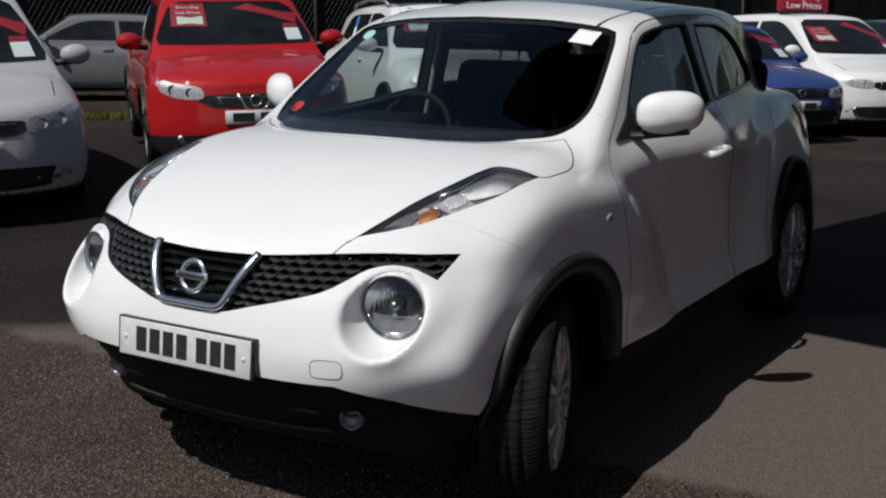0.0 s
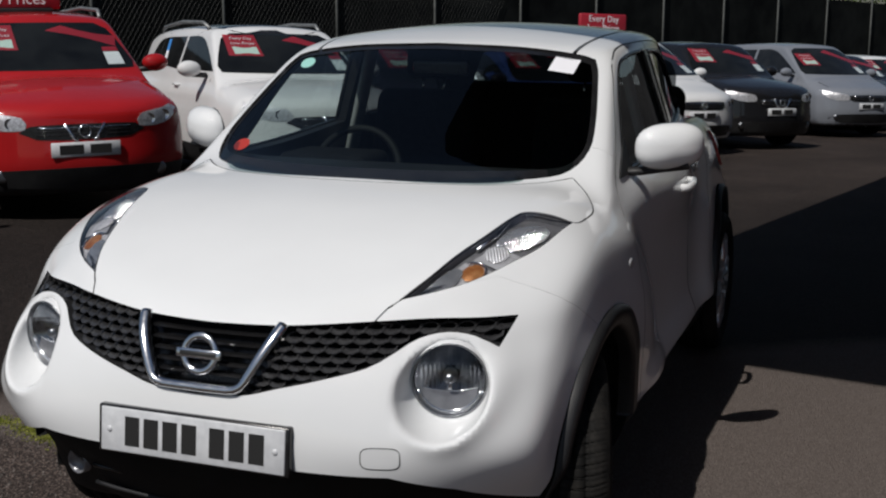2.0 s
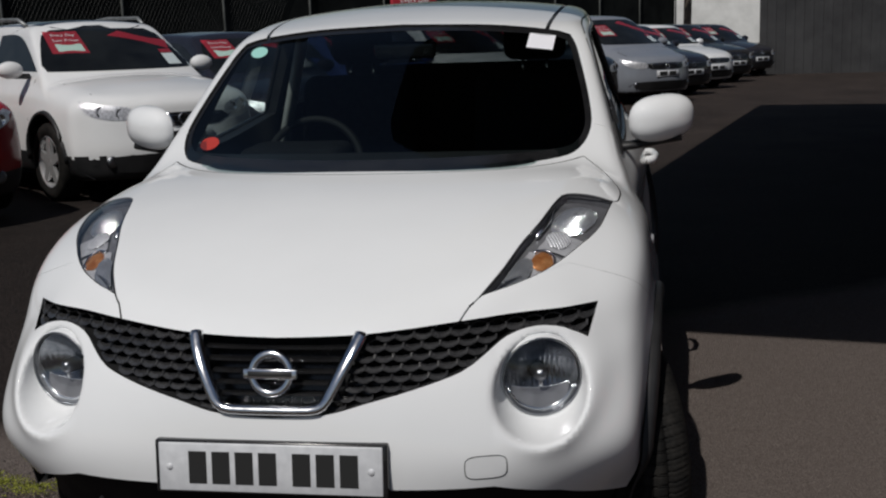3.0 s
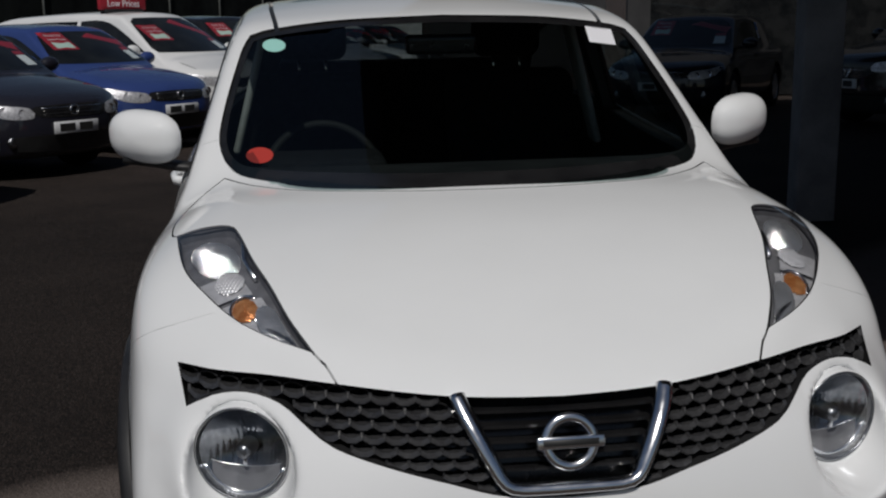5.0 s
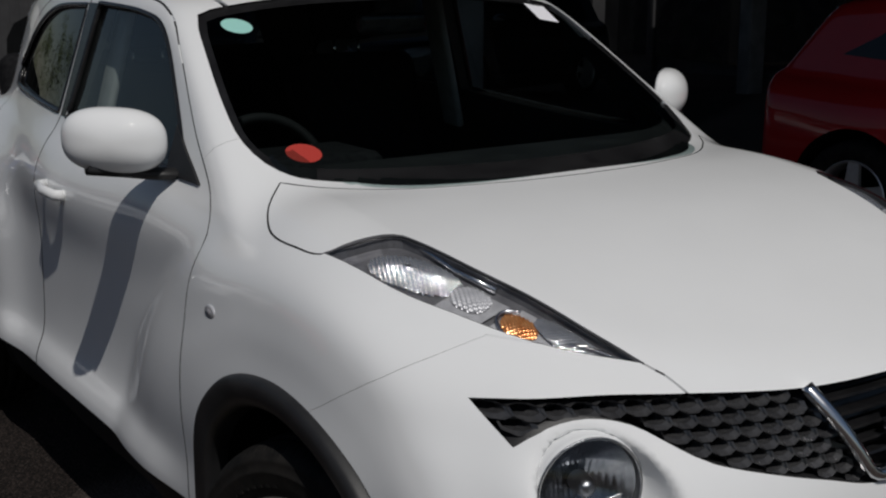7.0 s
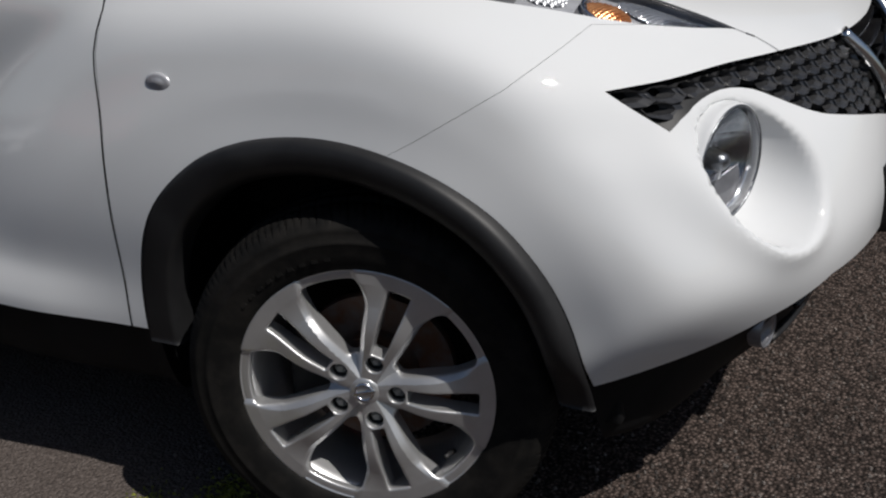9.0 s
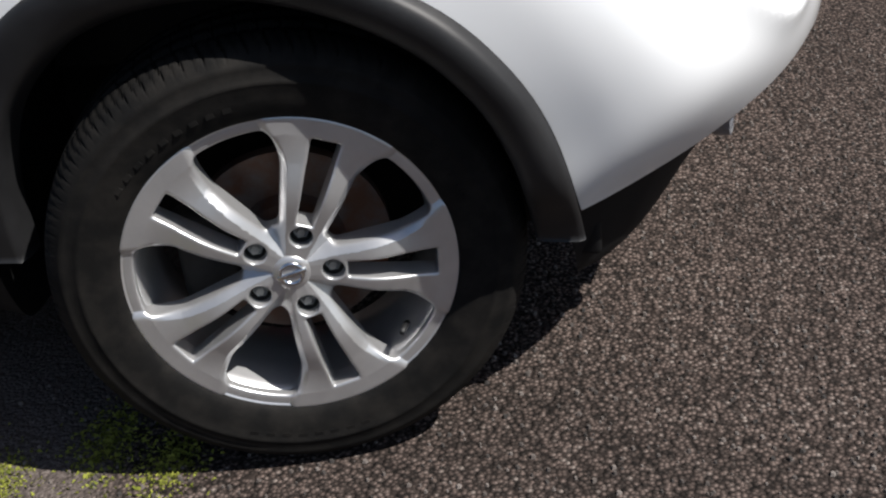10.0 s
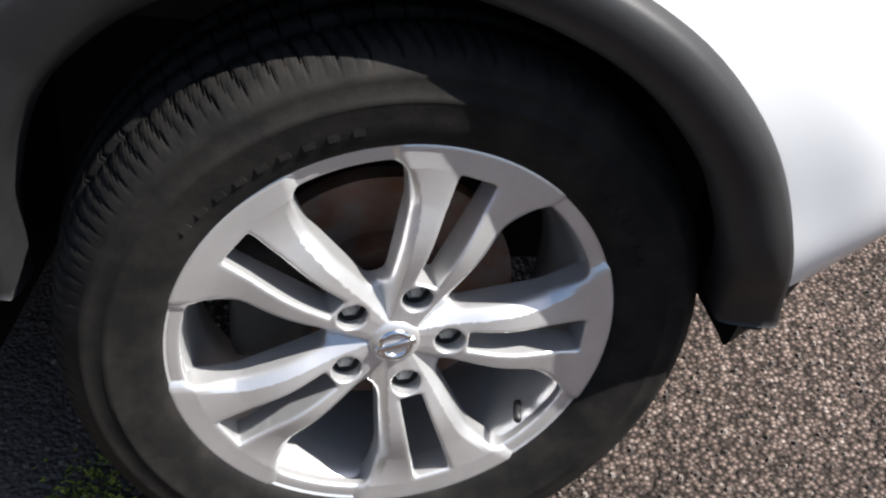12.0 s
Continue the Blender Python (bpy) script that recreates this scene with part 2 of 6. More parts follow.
vary(SOFFIT, 1.5, (0.02, 0.02, 0.022), (0.04, 0.04, 0.042))
CLADDING = material("grey corrugated cladding", (0.30, 0.31, 0.32), 0.6, 0.2)
vary(CLADDING, 2, (0.24, 0.25, 0.26), (0.34, 0.35, 0.36))
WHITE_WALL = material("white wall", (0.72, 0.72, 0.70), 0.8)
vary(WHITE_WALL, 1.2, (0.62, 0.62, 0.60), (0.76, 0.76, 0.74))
DARK_GLASS = material("dark car glass", (0.010, 0.011, 0.012), 0.04, spec=0.5)
vary(DARK_GLASS, 3, (0.006, 0.007, 0.008), (0.02, 0.021, 0.022))
# near-black that paints in cabin shade; the parked cars have no cabins
CABIN_SHADE = material("painted cabin shade", (0.012, 0.012, 0.013), 0.95, spec=0.03)
vary(CABIN_SHADE, 3, (0.007, 0.007, 0.008), (0.02, 0.02, 0.021))
PAINTS = {
    "red": car_paint("red paint", (0.40, 0.012, 0.014), 0.10),
    "white": car_paint("plain white paint", (0.74, 0.745, 0.75), 0.05),
    "silver": car_paint("silver paint", (0.42, 0.43, 0.45), 0.08),
    "steel": car_paint("blue-grey silver paint", (0.20, 0.215, 0.245), 0.08),
    "blue": car_paint("blue paint", (0.030, 0.055, 0.19), 0.12),
    "black": car_paint("black paint", (0.012, 0.012, 0.014), 0.2),
    "grey": car_paint("dark grey paint", (0.016, 0.016, 0.024), 0.15),
    "pale": car_paint("pale grey paint", (0.17, 0.175, 0.18), 0.1),
}

# ---- building tools ----
from mathutils.geometry import delaunay_2d_cdt


def pw(x, pts):
    """A smooth curve through a few (x, value) pairs (monotone cubic)."""
    xs, ys = np.array([p[0] for p in pts], float), np.array([p[1] for p in pts], float)
    d = np.diff(ys) / np.diff(xs)
    m = np.concatenate([[d[0]], np.where(d[:-1] * d[1:] > 0, 2 * d[:-1] * d[1:] / np.where(d[:-1] + d[1:] == 0, 1, d[:-1] + d[1:]), 0), [d[-1]]])
    x = np.clip(x, xs[0], xs[-1])
    i = np.clip(np.searchsorted(xs, x) - 1, 0, len(d) - 1)
    h = xs[i + 1] - xs[i]
    t = (x - xs[i]) / h
    return (2 * t**3 - 3 * t**2 + 1) * ys[i] + (t**3 - 2 * t**2 + t) * h * m[i] + (3 * t**2 - 2 * t**3) * ys[i + 1] + (t**3 - t**2) * h * m[i + 1]


TABLES = {}


def soft(x, pts, d):
    """The same curve with its bends eased over a width d, read from a fine table."""
    if (pts, d) not in TABLES:
        t = np.linspace(pts[0][0] - d, pts[-1][0] + d, 6000)
        TABLES[(pts, d)] = t, sum(w * pw(t + k * d / 3, pts) for k, w in ((-3, 1), (-2, 2), (-1, 3), (0, 4), (1, 3), (2, 2), (3, 1))) / 16
    return np.interp(x, *TABLES[(pts, d)])


def smax(a, b, k):
    h = np.maximum(k - np.abs(a - b), 0) / k
    return np.maximum(a, b) + h * h * h * k / 6


def smin(a, b, k):
    return -smax(-a, -b, k)


def lower_body(x, y, z):
    a = np.abs(x)
    # bonnet, then the belt under the glass
    hood = soft(y, ((-0.74, 0.838), (-0.66, 0.868), (-0.5, 0.933), (-0.25, 1.0188), (0.0, 1.0727), (0.25, 1.098), (0.7, 1.10), (2.2, 1.11), (3.3, 1.06)), 0.09)
    edge = soft(y, ((-0.6, 0.42), (-0.5, 0.4833), (-0.03, 0.6161), (0.4, 0.6058), (1, 0.7)), 0.1)
    out = np.maximum(a - edge, 0)
    drop = soft(y, ((-0.6, 2.2), (-0.4, 2.091), (0.0, 1.365), (0.5, 1.958), (1.0, 1.0)), 0.1)
    top = (z - hood + 0.035 * a * a + drop * (out * out - 0.878 * np.maximum(out - 0.12, 0)**2) + 0.0579 * out) * 0.9
    # flanks with their haunches over the wheels
    side = soft(z, ((0.15, 0.76), (0.25, 0.825), (0.36, 0.852), (0.5, 0.836), (0.7, 0.826), (0.85, 0.8110), (0.97, 0.8131), (1.1, 0.7627), (1.3, 0.68)), 0.07)
    front_arch = 0.0518 * soft(np.hypot(np.where(y > 0.03, 0.74, 1.0) * (y - 0.03), z - 0.365), ((0.0, 1.0), (0.49, 1.0), (0.53, 0.90), (0.60, 0.653), (0.65, 0.310), (0.71, -0.145), (1.0, -0.06), (1.5, 0.0), (3.0, 0.0)), 0.03) * soft(z, ((0.1, 0.2), (0.3, 0.25), (0.45, 0.55), (0.62, 1.0), (1.2, 1.0)), 0.08)
    front_arch = front_arch - 0.0173 * soft(z, ((0.1, 0.0), (0.68, 0.0), (0.85, 0.5), (1.0, 1.0), (1.3, 1.0)), 0.08) * soft(y, ((-1.0, 1.0), (0.15, 1.0), (0.5, 0.0), (4.0, 0.0)), 0.15)
    rear_arch = 0.042 * soft(np.hypot(y - 2.55, z - 0.365), ((0.0, 1.0), (0.48, 1.0), (0.56, 0.85), (0.66, 0.42), (0.76, 0.10), (0.86, 0.0), (3.0, 0.0)), 0.07)
    waist = 0.012 * np.exp(-((y - 1.2) / 0.5)**2 - ((z - 0.6) / 0.2)**2) - 0.024 * np.exp(-((y - 1.45) / 0.6)**2 - ((z - 0.92) / 0.13)**2)
    # the tail draws in, most of all at the shoulder
    taper = soft(y, ((0.0, 0.0), (1.4, 0.0), (2.0, 0.018), (2.6, 0.05), (3.3, 0.075), (4.0, 0.08)), 0.2)
    taper = taper + soft(y, ((0.0, 0.0), (1.5, 0.0), (2.3, 1.0), (4.0, 1.0)), 0.2) * soft(z, ((0.0, 0.0), (0.70, 0.0), (0.9, 0.025), (1.1, 0.075), (1.3, 0.09)), 0.08)
    # the foot of the doors turns out over the sill
    foot = 0.020 * soft(z, ((0.0, 1.0), (0.40, 1.0), (0.43, 0.75), (0.485, 0.08), (0.52, 0.0), (2.0, 0.0)), 0.015) * soft(y, ((-1.0, 0.0), (0.45, 0.0), (0.75, 1.0), (1.9, 1.0), (2.2, 0.0), (4.0, 0.0)), 0.1)
    # the front corners draw in ahead of the wheels
    pinch = soft(y, ((-1.5, 0.055), (-0.42, 0.055), (-0.28, 0.040), (-0.12, 0.014), (0.05, 0.004), (0.28, 0.0), (4.0, 0.0)), 0.08) * soft(z, ((0.0, 1.0), (0.74, 1.0), (0.86, 0.6), (1.0, 0.25), (1.5, 0.2)), 0.06)
    flank = a + pinch - side - front_arch - rear_arch + waist + taper - foot
    # nose: a rounded plan that grows fuller downwards
    y0 = soft(z, ((0.15, -0.60), (0.25, -0.67), (0.36, -0.725), (0.47, -0.762), (0.57, -0.768), (0.66, -0.756), (0.74, -0.735), (0.80, -0.712), (0.866, -0.672), (0.95, -0.60), (1.1, -0.4)), 0.03)
    amp = soft(z, ((0.2, 0.72), (0.36, 0.72), (0.57, 0.50), (0.734, 0.60), (0.80, 0.61), (0.867, 0.575), (1.1, 0.55)), 0.04)
    pw_ = soft(z, ((0.2, 3.0), (0.36, 3.0), (0.57, 3.4), (0.734, 2.9), (0.80, 2.4), (0.867, 2.2), (1.1, 2.0)), 0.04)
    nose = (y0 + amp * np.maximum(a, 1e-4)**pw_ - y) * 0.85
    tail = y - (3.33 - 0.45 * a**3 - 0.35 * np.maximum(z - 0.95, 0) - 0.4 * np.maximum(0.45 - z, 0))
    under = soft(y, ((-0.8, 0.30), (-0.45, 0.22), (0.4, 0.205), (2.2, 0.215), (3.3, 0.36)), 0.05) - z
    f = smax(top, flank, 0.08)
    f = smax(f, nose, 0.075)
    # a soft raised collar round each main lamp, fullest on its outer side
    ring = np.hypot(a - 0.605, z - 0.728)
    f = f - 0.026 * np.exp(-((ring - 0.108) / 0.042)**2) * soft(y, ((-1.0, 1.0), (-0.42, 1.0), (-0.22, 0.0), (4.0, 0.0)), 0.05) * np.clip((a - 0.50) / 0.16, 0, 1)
    f = smax(f, tail, 0.12)
    return smax(f, under, 0.05)


def greenhouse(x, y, z, inset=0.0):
    a = np.abs(x)
    roof = soft(y, ((0.5, 1.40), (0.9, 1.485), (1.3, 1.54), (1.7, 1.553), (2.3, 1.525), (3.0, 1.43), (3.3, 1.37)), 0.12)
    top = z - roof + 0.13 * a * a + inset
    screen = (0.226 + 1.70 * (z - 1.089) + 0.22 * np.maximum(z - 1.3, 0)**2 + 0.45 * a * a - y) * 0.5 + inset
    flank = (a - (0.752 - 0.33 * (z - 1.08) - 0.088 * np.maximum(y - 1.35, 0)**2) + 6.0 * np.maximum(1.05 - z, 0)**2) * 0.93 + inset
    tail = (y - (3.20 - 0.75 * np.maximum(z - 1.05, 0) - 0.25 * a**3)) * 0.8 + inset
    f = smax(smax(top, flank, 0.08), screen, 0.05)
    return smax(smax(f, tail, 0.08), 0.9 - z, 0.02)


EYE = (0.596, -0.580, 0.725)
LAMP_BACK, LAMP_TURN = 0.034, 17


def funnel(x, y, z):
    """The round recess of each main lamp, opening wider towards the nose and downwards."""
    dx, dy, dz = np.abs(x) - EYE[0], y - EYE[1] - LAMP_BACK, z - EYE[2]
    cs, sn = math.cos(radians(LAMP_TURN)), math.sin(radians(LAMP_TURN))
    h, u = dx * sn - dy * cs, dx * cs + dy * sn
    out = np.maximum(h, 0)
    grow = 1 - np.exp(-out / 0.045)
    return np.maximum(np.hypot(u + 0.20 * out, dz + 0.008 * grow) - 0.0945 - 0.020 * grow, -h - 0.085)


def body(x, y, z):
    return smax(smin(lower_body(x, y, z), greenhouse(x, y, z), 0.07), -funnel(x, y, z), 0.026)


def mesh_of(name, verts, faces, mats=()):
    me = bpy.data.meshes.new(name)
    me.from_pydata([tuple(map(float, v)) for v in verts], [], [tuple(map(int, f)) for f in faces])
    for m in mats:
        me.materials.append(m)
    return me


def smooth(me, on=True):
    me.polygons.foreach_set("use_smooth", np.full(len(me.polygons), on))
    return me


def part(name, data, mat=None, parent=None, label="", m=None):
    """One mesh object from a bmesh or a mesh, under a thing or a part."""
    me = data
    if isinstance(data, bmesh.types.BMesh):
        me = bpy.data.meshes.new(name)
        data.normal_update()
        data.to_mesh(me)
        data.free()
    if mat is not None:
        me.materials.clear()
        me.materials.append(mat)
    ob = new(name, me)
    if m is not None:
        ob.matrix_basis = m
    if parent is not None:
        ob.parent = parent
    return tagged(ob, label)


def thing(name, label, category, group="", kind="", m=None):
    ob = new(name)
    ob.empty_display_size = 0.2
    if m is not None:
        ob.matrix_basis = m
    return tagged(ob, label, category, group, kind)


def crisp(me, angle=35):
    """Smooth shading that breaks at hard edges."""
    bm = bmesh.new()
    bm.from_mesh(me)
    for e in bm.edges:
        e.smooth = len(e.link_faces) == 2 and e.calc_face_angle(0) < radians(angle)
    for f in bm.faces:
        f.smooth = True
    bm.to_mesh(me)
    bm.free()
    return me


def box_bm(x0, x1, y0, y1, z0, z1, bevel=0.0, seg=2):
    bm = bmesh.new()
    bmesh.ops.create_cube(bm, size=1)
    for v in bm.verts:
        v.co = Vector(((x0 + x1) / 2 + v.co.x * (x1 - x0), (y0 + y1) / 2 + v.co.y * (y1 - y0), (z0 + z1) / 2 + v.co.z * (z1 - z0)))
    if bevel:
        bmesh.ops.bevel(bm, geom=bm.edges[:], offset=bevel, segments=seg, affect="EDGES", profile=0.5)
        for f in bm.faces:
            f.smooth = True
    return bm


def lathe(profile, n=64, closed=False):
    """Rings of (radius, height) about the local z axis."""
    verts, faces = [], []
    for k in range(n):
        a = 2 * math.pi * k / n
        for r, h in profile:
            verts.append((r * math.cos(a), r * math.sin(a), h))
    c = len(profile)
    for k in range(n):
        for j in range(c if closed else c - 1):
            a, b = k * c + j, k * c + (j + 1) % c
            d, e = ((k + 1) % n) * c + j, ((k + 1) % n) * c + (j + 1) % c
            faces.append((a, d, e, b))
    return verts, faces


def tube(points, radius, n=10, closed=False, flat=1.0):
    """A round bar swept along points."""
    pts = [Vector(p) for p in points]
    verts, faces = [], []
    for i, p in enumerate(pts):
        a, b = pts[i - 1] if i or closed else p, pts[(i + 1) % len(pts)] if i < len(pts) - 1 or closed else p
        t = (b - a).normalized()
        u = t.cross(Vector((0, 0, 1)) if abs(t.z) < 0.9 else Vector((0, 1, 0))).normalized()
        w = t.cross(u)
        for k in range(n):
            q = 2 * math.pi * k / n
            verts.append(p + radius * (math.cos(q) * u + flat * math.sin(q) * w))
    for i in range(len(pts) if closed else len(pts) - 1):
        j = (i + 1) % len(pts)
        for k in range(n):
            faces.append((i * n + k, i * n + (k + 1) % n, j * n + (k + 1) % n, j * n + k))
    if not closed:
        faces += [tuple(range(n - 1, -1, -1)), tuple(range((len(pts) - 1) * n, len(pts) * n))]
    return verts, faces


def curve_through(points, step=0.02, closed=True):
    """Points along a soft curve (Catmull-Rom) through a few 2D corners; a corner given as (x, y, 0) stays sharp."""
    n, out = len(points), []
    for i in range(n if closed else n - 1):
        p1, p2 = points[i], points[(i + 1) % n]
        p0 = points[i - 1] if (i or closed) else p1
        p3 = points[(i + 2) % n] if (closed or i + 2 < n) else p2
        if len(p1) > 2:
            p0 = p1
        if len(p2) > 2:
            p3 = p2
        v = [np.array(q[:2], float) for q in (p0, p1, p2, p3)]
        k = max(1, int(np.linalg.norm(v[2] - v[1]) / step))
        for t in np.arange(k) / k:
            out.append(tuple(0.5 * (2 * v[1] + (v[2] - v[0]) * t + (2 * v[0] - 5 * v[1] + 4 * v[2] - v[3]) * t**2 + (3 * v[1] - v[0] - 3 * v[2] + v[3]) * t**3)))
    if not closed:
        out.append(tuple(points[-1][:2]))
    return out


def grown(outline, d):
    """The outline moved outward by d."""
    p = np.array(outline, float)
    t = np.roll(p, -1, 0) - np.roll(p, 1, 0)
    t /= np.linalg.norm(t, axis=1)[:, None] + 1e-9
    area = 0.5 * np.sum(p[:, 0] * np.roll(p[:, 1], -1) - np.roll(p[:, 0], -1) * p[:, 1])
    nrm = np.stack([t[:, 1], -t[:, 0]], 1) * (1 if area > 0 else -1)
    return [tuple(q) for q in p + d * nrm]


def mirrored(outline):
    return [(-p[0], *p[1:]) for p in outline][::-1]


def filled(outline, step):
    """A triangulated sheet inside an outline."""
    p = np.array(outline, float)
    gx = np.arange(p[:, 0].min() + step / 2, p[:, 0].max(), step)
    gy = np.arange(p[:, 1].min() + step / 2, p[:, 1].max(), step)
    q = np.array([(x + (step / 2 if j % 2 else 0), y) for j, y in enumerate(gy) for x in gx]).reshape(-1, 2)
    inside = np.zeros(len(q), bool)
    near = np.full(len(q), 9.0)
    for a, b in zip(p, np.roll(p, -1, 0)):
        c = (a[1] > q[:, 1]) != (b[1] > q[:, 1])
        with np.errstate(divide="ignore", invalid="ignore"):
            inside ^= c & (q[:, 0] < (b[0] - a[0]) * (q[:, 1] - a[1]) / (b[1] - a[1]) + a[0])
        ab = b - a
        t = np.clip(((q - a) @ ab) / (ab @ ab + 1e-12), 0, 1)
        near = np.minimum(near, np.linalg.norm(q - a - t[:, None] * ab, axis=1))
    q = q[inside & (near > step * 0.4)]
    pts = [Vector(v) for v in np.vstack([p, q])]
    v, _, f, *_ = delaunay_2d_cdt(pts, [], [list(range(len(p)))], 1, 1e-6)
    return np.array([tuple(w) for w in v]), [tuple(t) for t in f]


AXES = {"front": (0, 2, 1), "side": (1, 2, 0), "top": (0, 1, 2)}


def onto(F, flat, axis, sign=1, offset=0.0, start=None, reach=None):
    """Casts flat points onto the surface F = offset along an axis: front (from -y), side (from sign * x), top (from +z)."""
    u, v, w = AXES[axis]
    n = len(flat)
    begin, step = {"front": (-1.3, 1), "side": (1.2 * sign, -sign), "top": (2.2, -1)}[axis]
    begin = begin if start is None else start
    s = np.linspace(0, reach or {"front": 3.4, "side": 1.3, "top": 1.9}[axis], 170)
    p = np.zeros((3, n, len(s)))
    p[u], p[v], p[w] = flat[:, 0, None], flat[:, 1, None], begin + step * s[None]
    d = F(p[0], p[1], p[2]) - offset
    i = np.argmax(d < 0, 1)
    i = np.where((d < 0).any(1), np.maximum(i, 1), d.argmin(1).clip(1))
    a, b = s[i - 1], s[i]
    for _ in range(22):
        m = (a + b) / 2
        q = np.zeros((3, n))
        q[u], q[v], q[w] = flat[:, 0], flat[:, 1], begin + step * m
        neg = F(*q) - offset < 0
        b, a = np.where(neg, m, b), np.where(neg, a, m)
    q[w] = begin + step * a
    return q.T


def shift(axis, sign, d):
    """d metres inward along the axis of a view."""
    return np.array({"front": (0, d, 0), "side": (-sign * d, 0, 0), "top": (0, 0, -d)}[axis])


def facing(verts, faces, axis, sign):
    """Turns a sheet's faces to look back along the view."""
    want = -shift(axis, sign, 1)
    v = np.array(verts)
    out = []
    for f in faces:
        nrm = np.cross(v[f[1]] - v[f[0]], v[f[2]] - v[f[0]])
        out.append(f if nrm @ want >= 0 else f[::-1])
    return out


def sheet(F, outline, axis, sign=1, depth=0.0, step=0.03):
    """A sheet that follows the surface inside an outline, set back by depth."""
    flat, faces = filled(outline, step)
    v = onto(F, flat, axis, sign) + shift(axis, sign, depth)
    return v, facing(v, faces, axis, sign)


def slab(F, outline, axis, sign, d0, d1, step=0.03):
    """A solid between two depths under the surface (negative: in front of it)."""
    flat, faces = filled(outline, step)
    base = onto(F, flat, axis, sign)
    top, low = base + shift(axis, sign, d0), base + shift(axis, sign, d1)
    faces = facing(top, faces, axis, sign)
    n = len(flat)
    rim = {}
    for f in faces:
        for a, b in zip(f, f[1:] + f[:1]):
            rim[(a, b)] = rim.get((a, b), 0) + 1
    side = [(b, a, a + n, b + n) for (a, b) in rim if (b, a) not in rim]
    return np.vstack([top, low]), faces + [tuple(i + n for i in f[::-1]) for f in faces] + side


def prism(outline, axis, lo, hi):
    """A straight block over an outline, from lo to hi along the axis."""
    u, v, w = AXES[axis]
    flat, faces = filled(outline, 9.0)
    n = len(flat)
    verts = np.zeros((2 * n, 3))
    verts[:n, u] = verts[n:, u] = flat[:, 0]
    verts[:n, v] = verts[n:, v] = flat[:, 1]
    verts[:n, w], verts[n:, w] = lo, hi
    want = np.zeros(3)
    want[w] = -1
    faces = [f if np.cross(verts[f[1]] - verts[f[0]], verts[f[2]] - verts[f[0]]) @ want >= 0 else f[::-1] for f in faces]
    rim = {(a, b) for f in faces for a, b in zip(f, f[1:] + f[:1])}
    side = [(b, a, a + n, b + n) for (a, b) in rim if (b, a) not in rim]
    return verts, faces + [tuple(i + n for i in f[::-1]) for f in faces] + side


def surface_of(F, lo, hi, h):
    """The surface F = 0 as quads on a grid of width h, drawn onto the exact surface."""
    ax = [np.arange(lo[k], hi[k] + h, h) for k in range(3)]
    d = F(ax[0][:, None, None], ax[1][None, :, None], ax[2][None, None, :])
    d = np.broadcast_to(d, tuple(len(a) for a in ax))
    s = d < 0
    c = s[:-1, :-1, :-1].astype(np.int8)
    for i, j, k in ((1, 0, 0), (0, 1, 0), (0, 0, 1), (1, 1, 0), (1, 0, 1), (0, 1, 1), (1, 1, 1)):
        c = c + s[i:i + c.shape[0], j:j + c.shape[1], k:k + c.shape[2]]
    cell = (c > 0) & (c < 8)
    index = np.full(cell.shape, -1)
    where = np.argwhere(cell)
    index[cell] = np.arange(len(where))
    # mean of the edge crossings of each cell
    total, count = np.zeros((len(where), 3)), np.zeros(len(where))
    corners = [(i, j, k) for i in (0, 1) for j in (0, 1) for k in (0, 1)]
    for p in corners:
        for axis in range(3):
            if p[axis]:
                continue
            q = list(p)
            q[axis] = 1
            a = d[where[:, 0] + p[0], where[:, 1] + p[1], where[:, 2] + p[2]]
            b = d[where[:, 0] + q[0], where[:, 1] + q[1], where[:, 2] + q[2]]
            on = (a < 0) != (b < 0)
            t = np.where(on, a / np.where(a == b, 1, a - b), 0)
            pos = np.tile(np.array(p, float), (len(where), 1))
            pos[:, axis] = t
            total += pos * on[:, None]
            count += on
    v = np.array(lo) + (where + total / count[:, None]) * h
    for _ in range(3):
        val, g = F(*v.T), slope(F, v)
        stepv = -(val / np.maximum((g * g).sum(1), 0.05))[:, None] * g
        v = v + np.clip(stepv, -0.4 * h, 0.4 * h)
    faces = []
    for axis in range(3):
        o, p = [(1, 2), (2, 0), (0, 1)][axis]
        lo_s = [slice(None)] * 3
        hi_s = [slice(None)] * 3
        lo_s[axis], hi_s[axis] = slice(None, -1), slice(1, None)
        flip = s[tuple(lo_s)] != s[tuple(hi_s)]
        e = np.argwhere(flip)
        e = e[(e[:, o] > 0) & (e[:, p] > 0)]
        e = e[(e[:, o] < cell.shape[o]) & (e[:, p] < cell.shape[p])]
        quad = []
        for do, dp in ((-1, -1), (0, -1), (0, 0), (-1, 0)):
            q = e.copy()
            q[:, o] += do
            q[:, p] += dp
            quad.append(index[q[:, 0], q[:, 1], q[:, 2]])
        quad = np.stack(quad, 1)
        outward = s[tuple(lo_s)][e[:, 0], e[:, 1], e[:, 2]]
        faces.append(np.where(outward[:, None], quad, quad[:, ::-1]))
    return v, np.vstack(faces)


def slope(F, v, e=1e-4):
    x, y, z = v.T
    return np.stack([F(x + e, y, z) - F(x - e, y, z), F(x, y + e, z) - F(x, y - e, z), F(x, y, z + e) - F(x, y, z - e)], 1) / (2 * e)


# a workbench apart from the scene, for cutting; it is cleared away at the end
bench = bpy.data.scenes.new("bench")


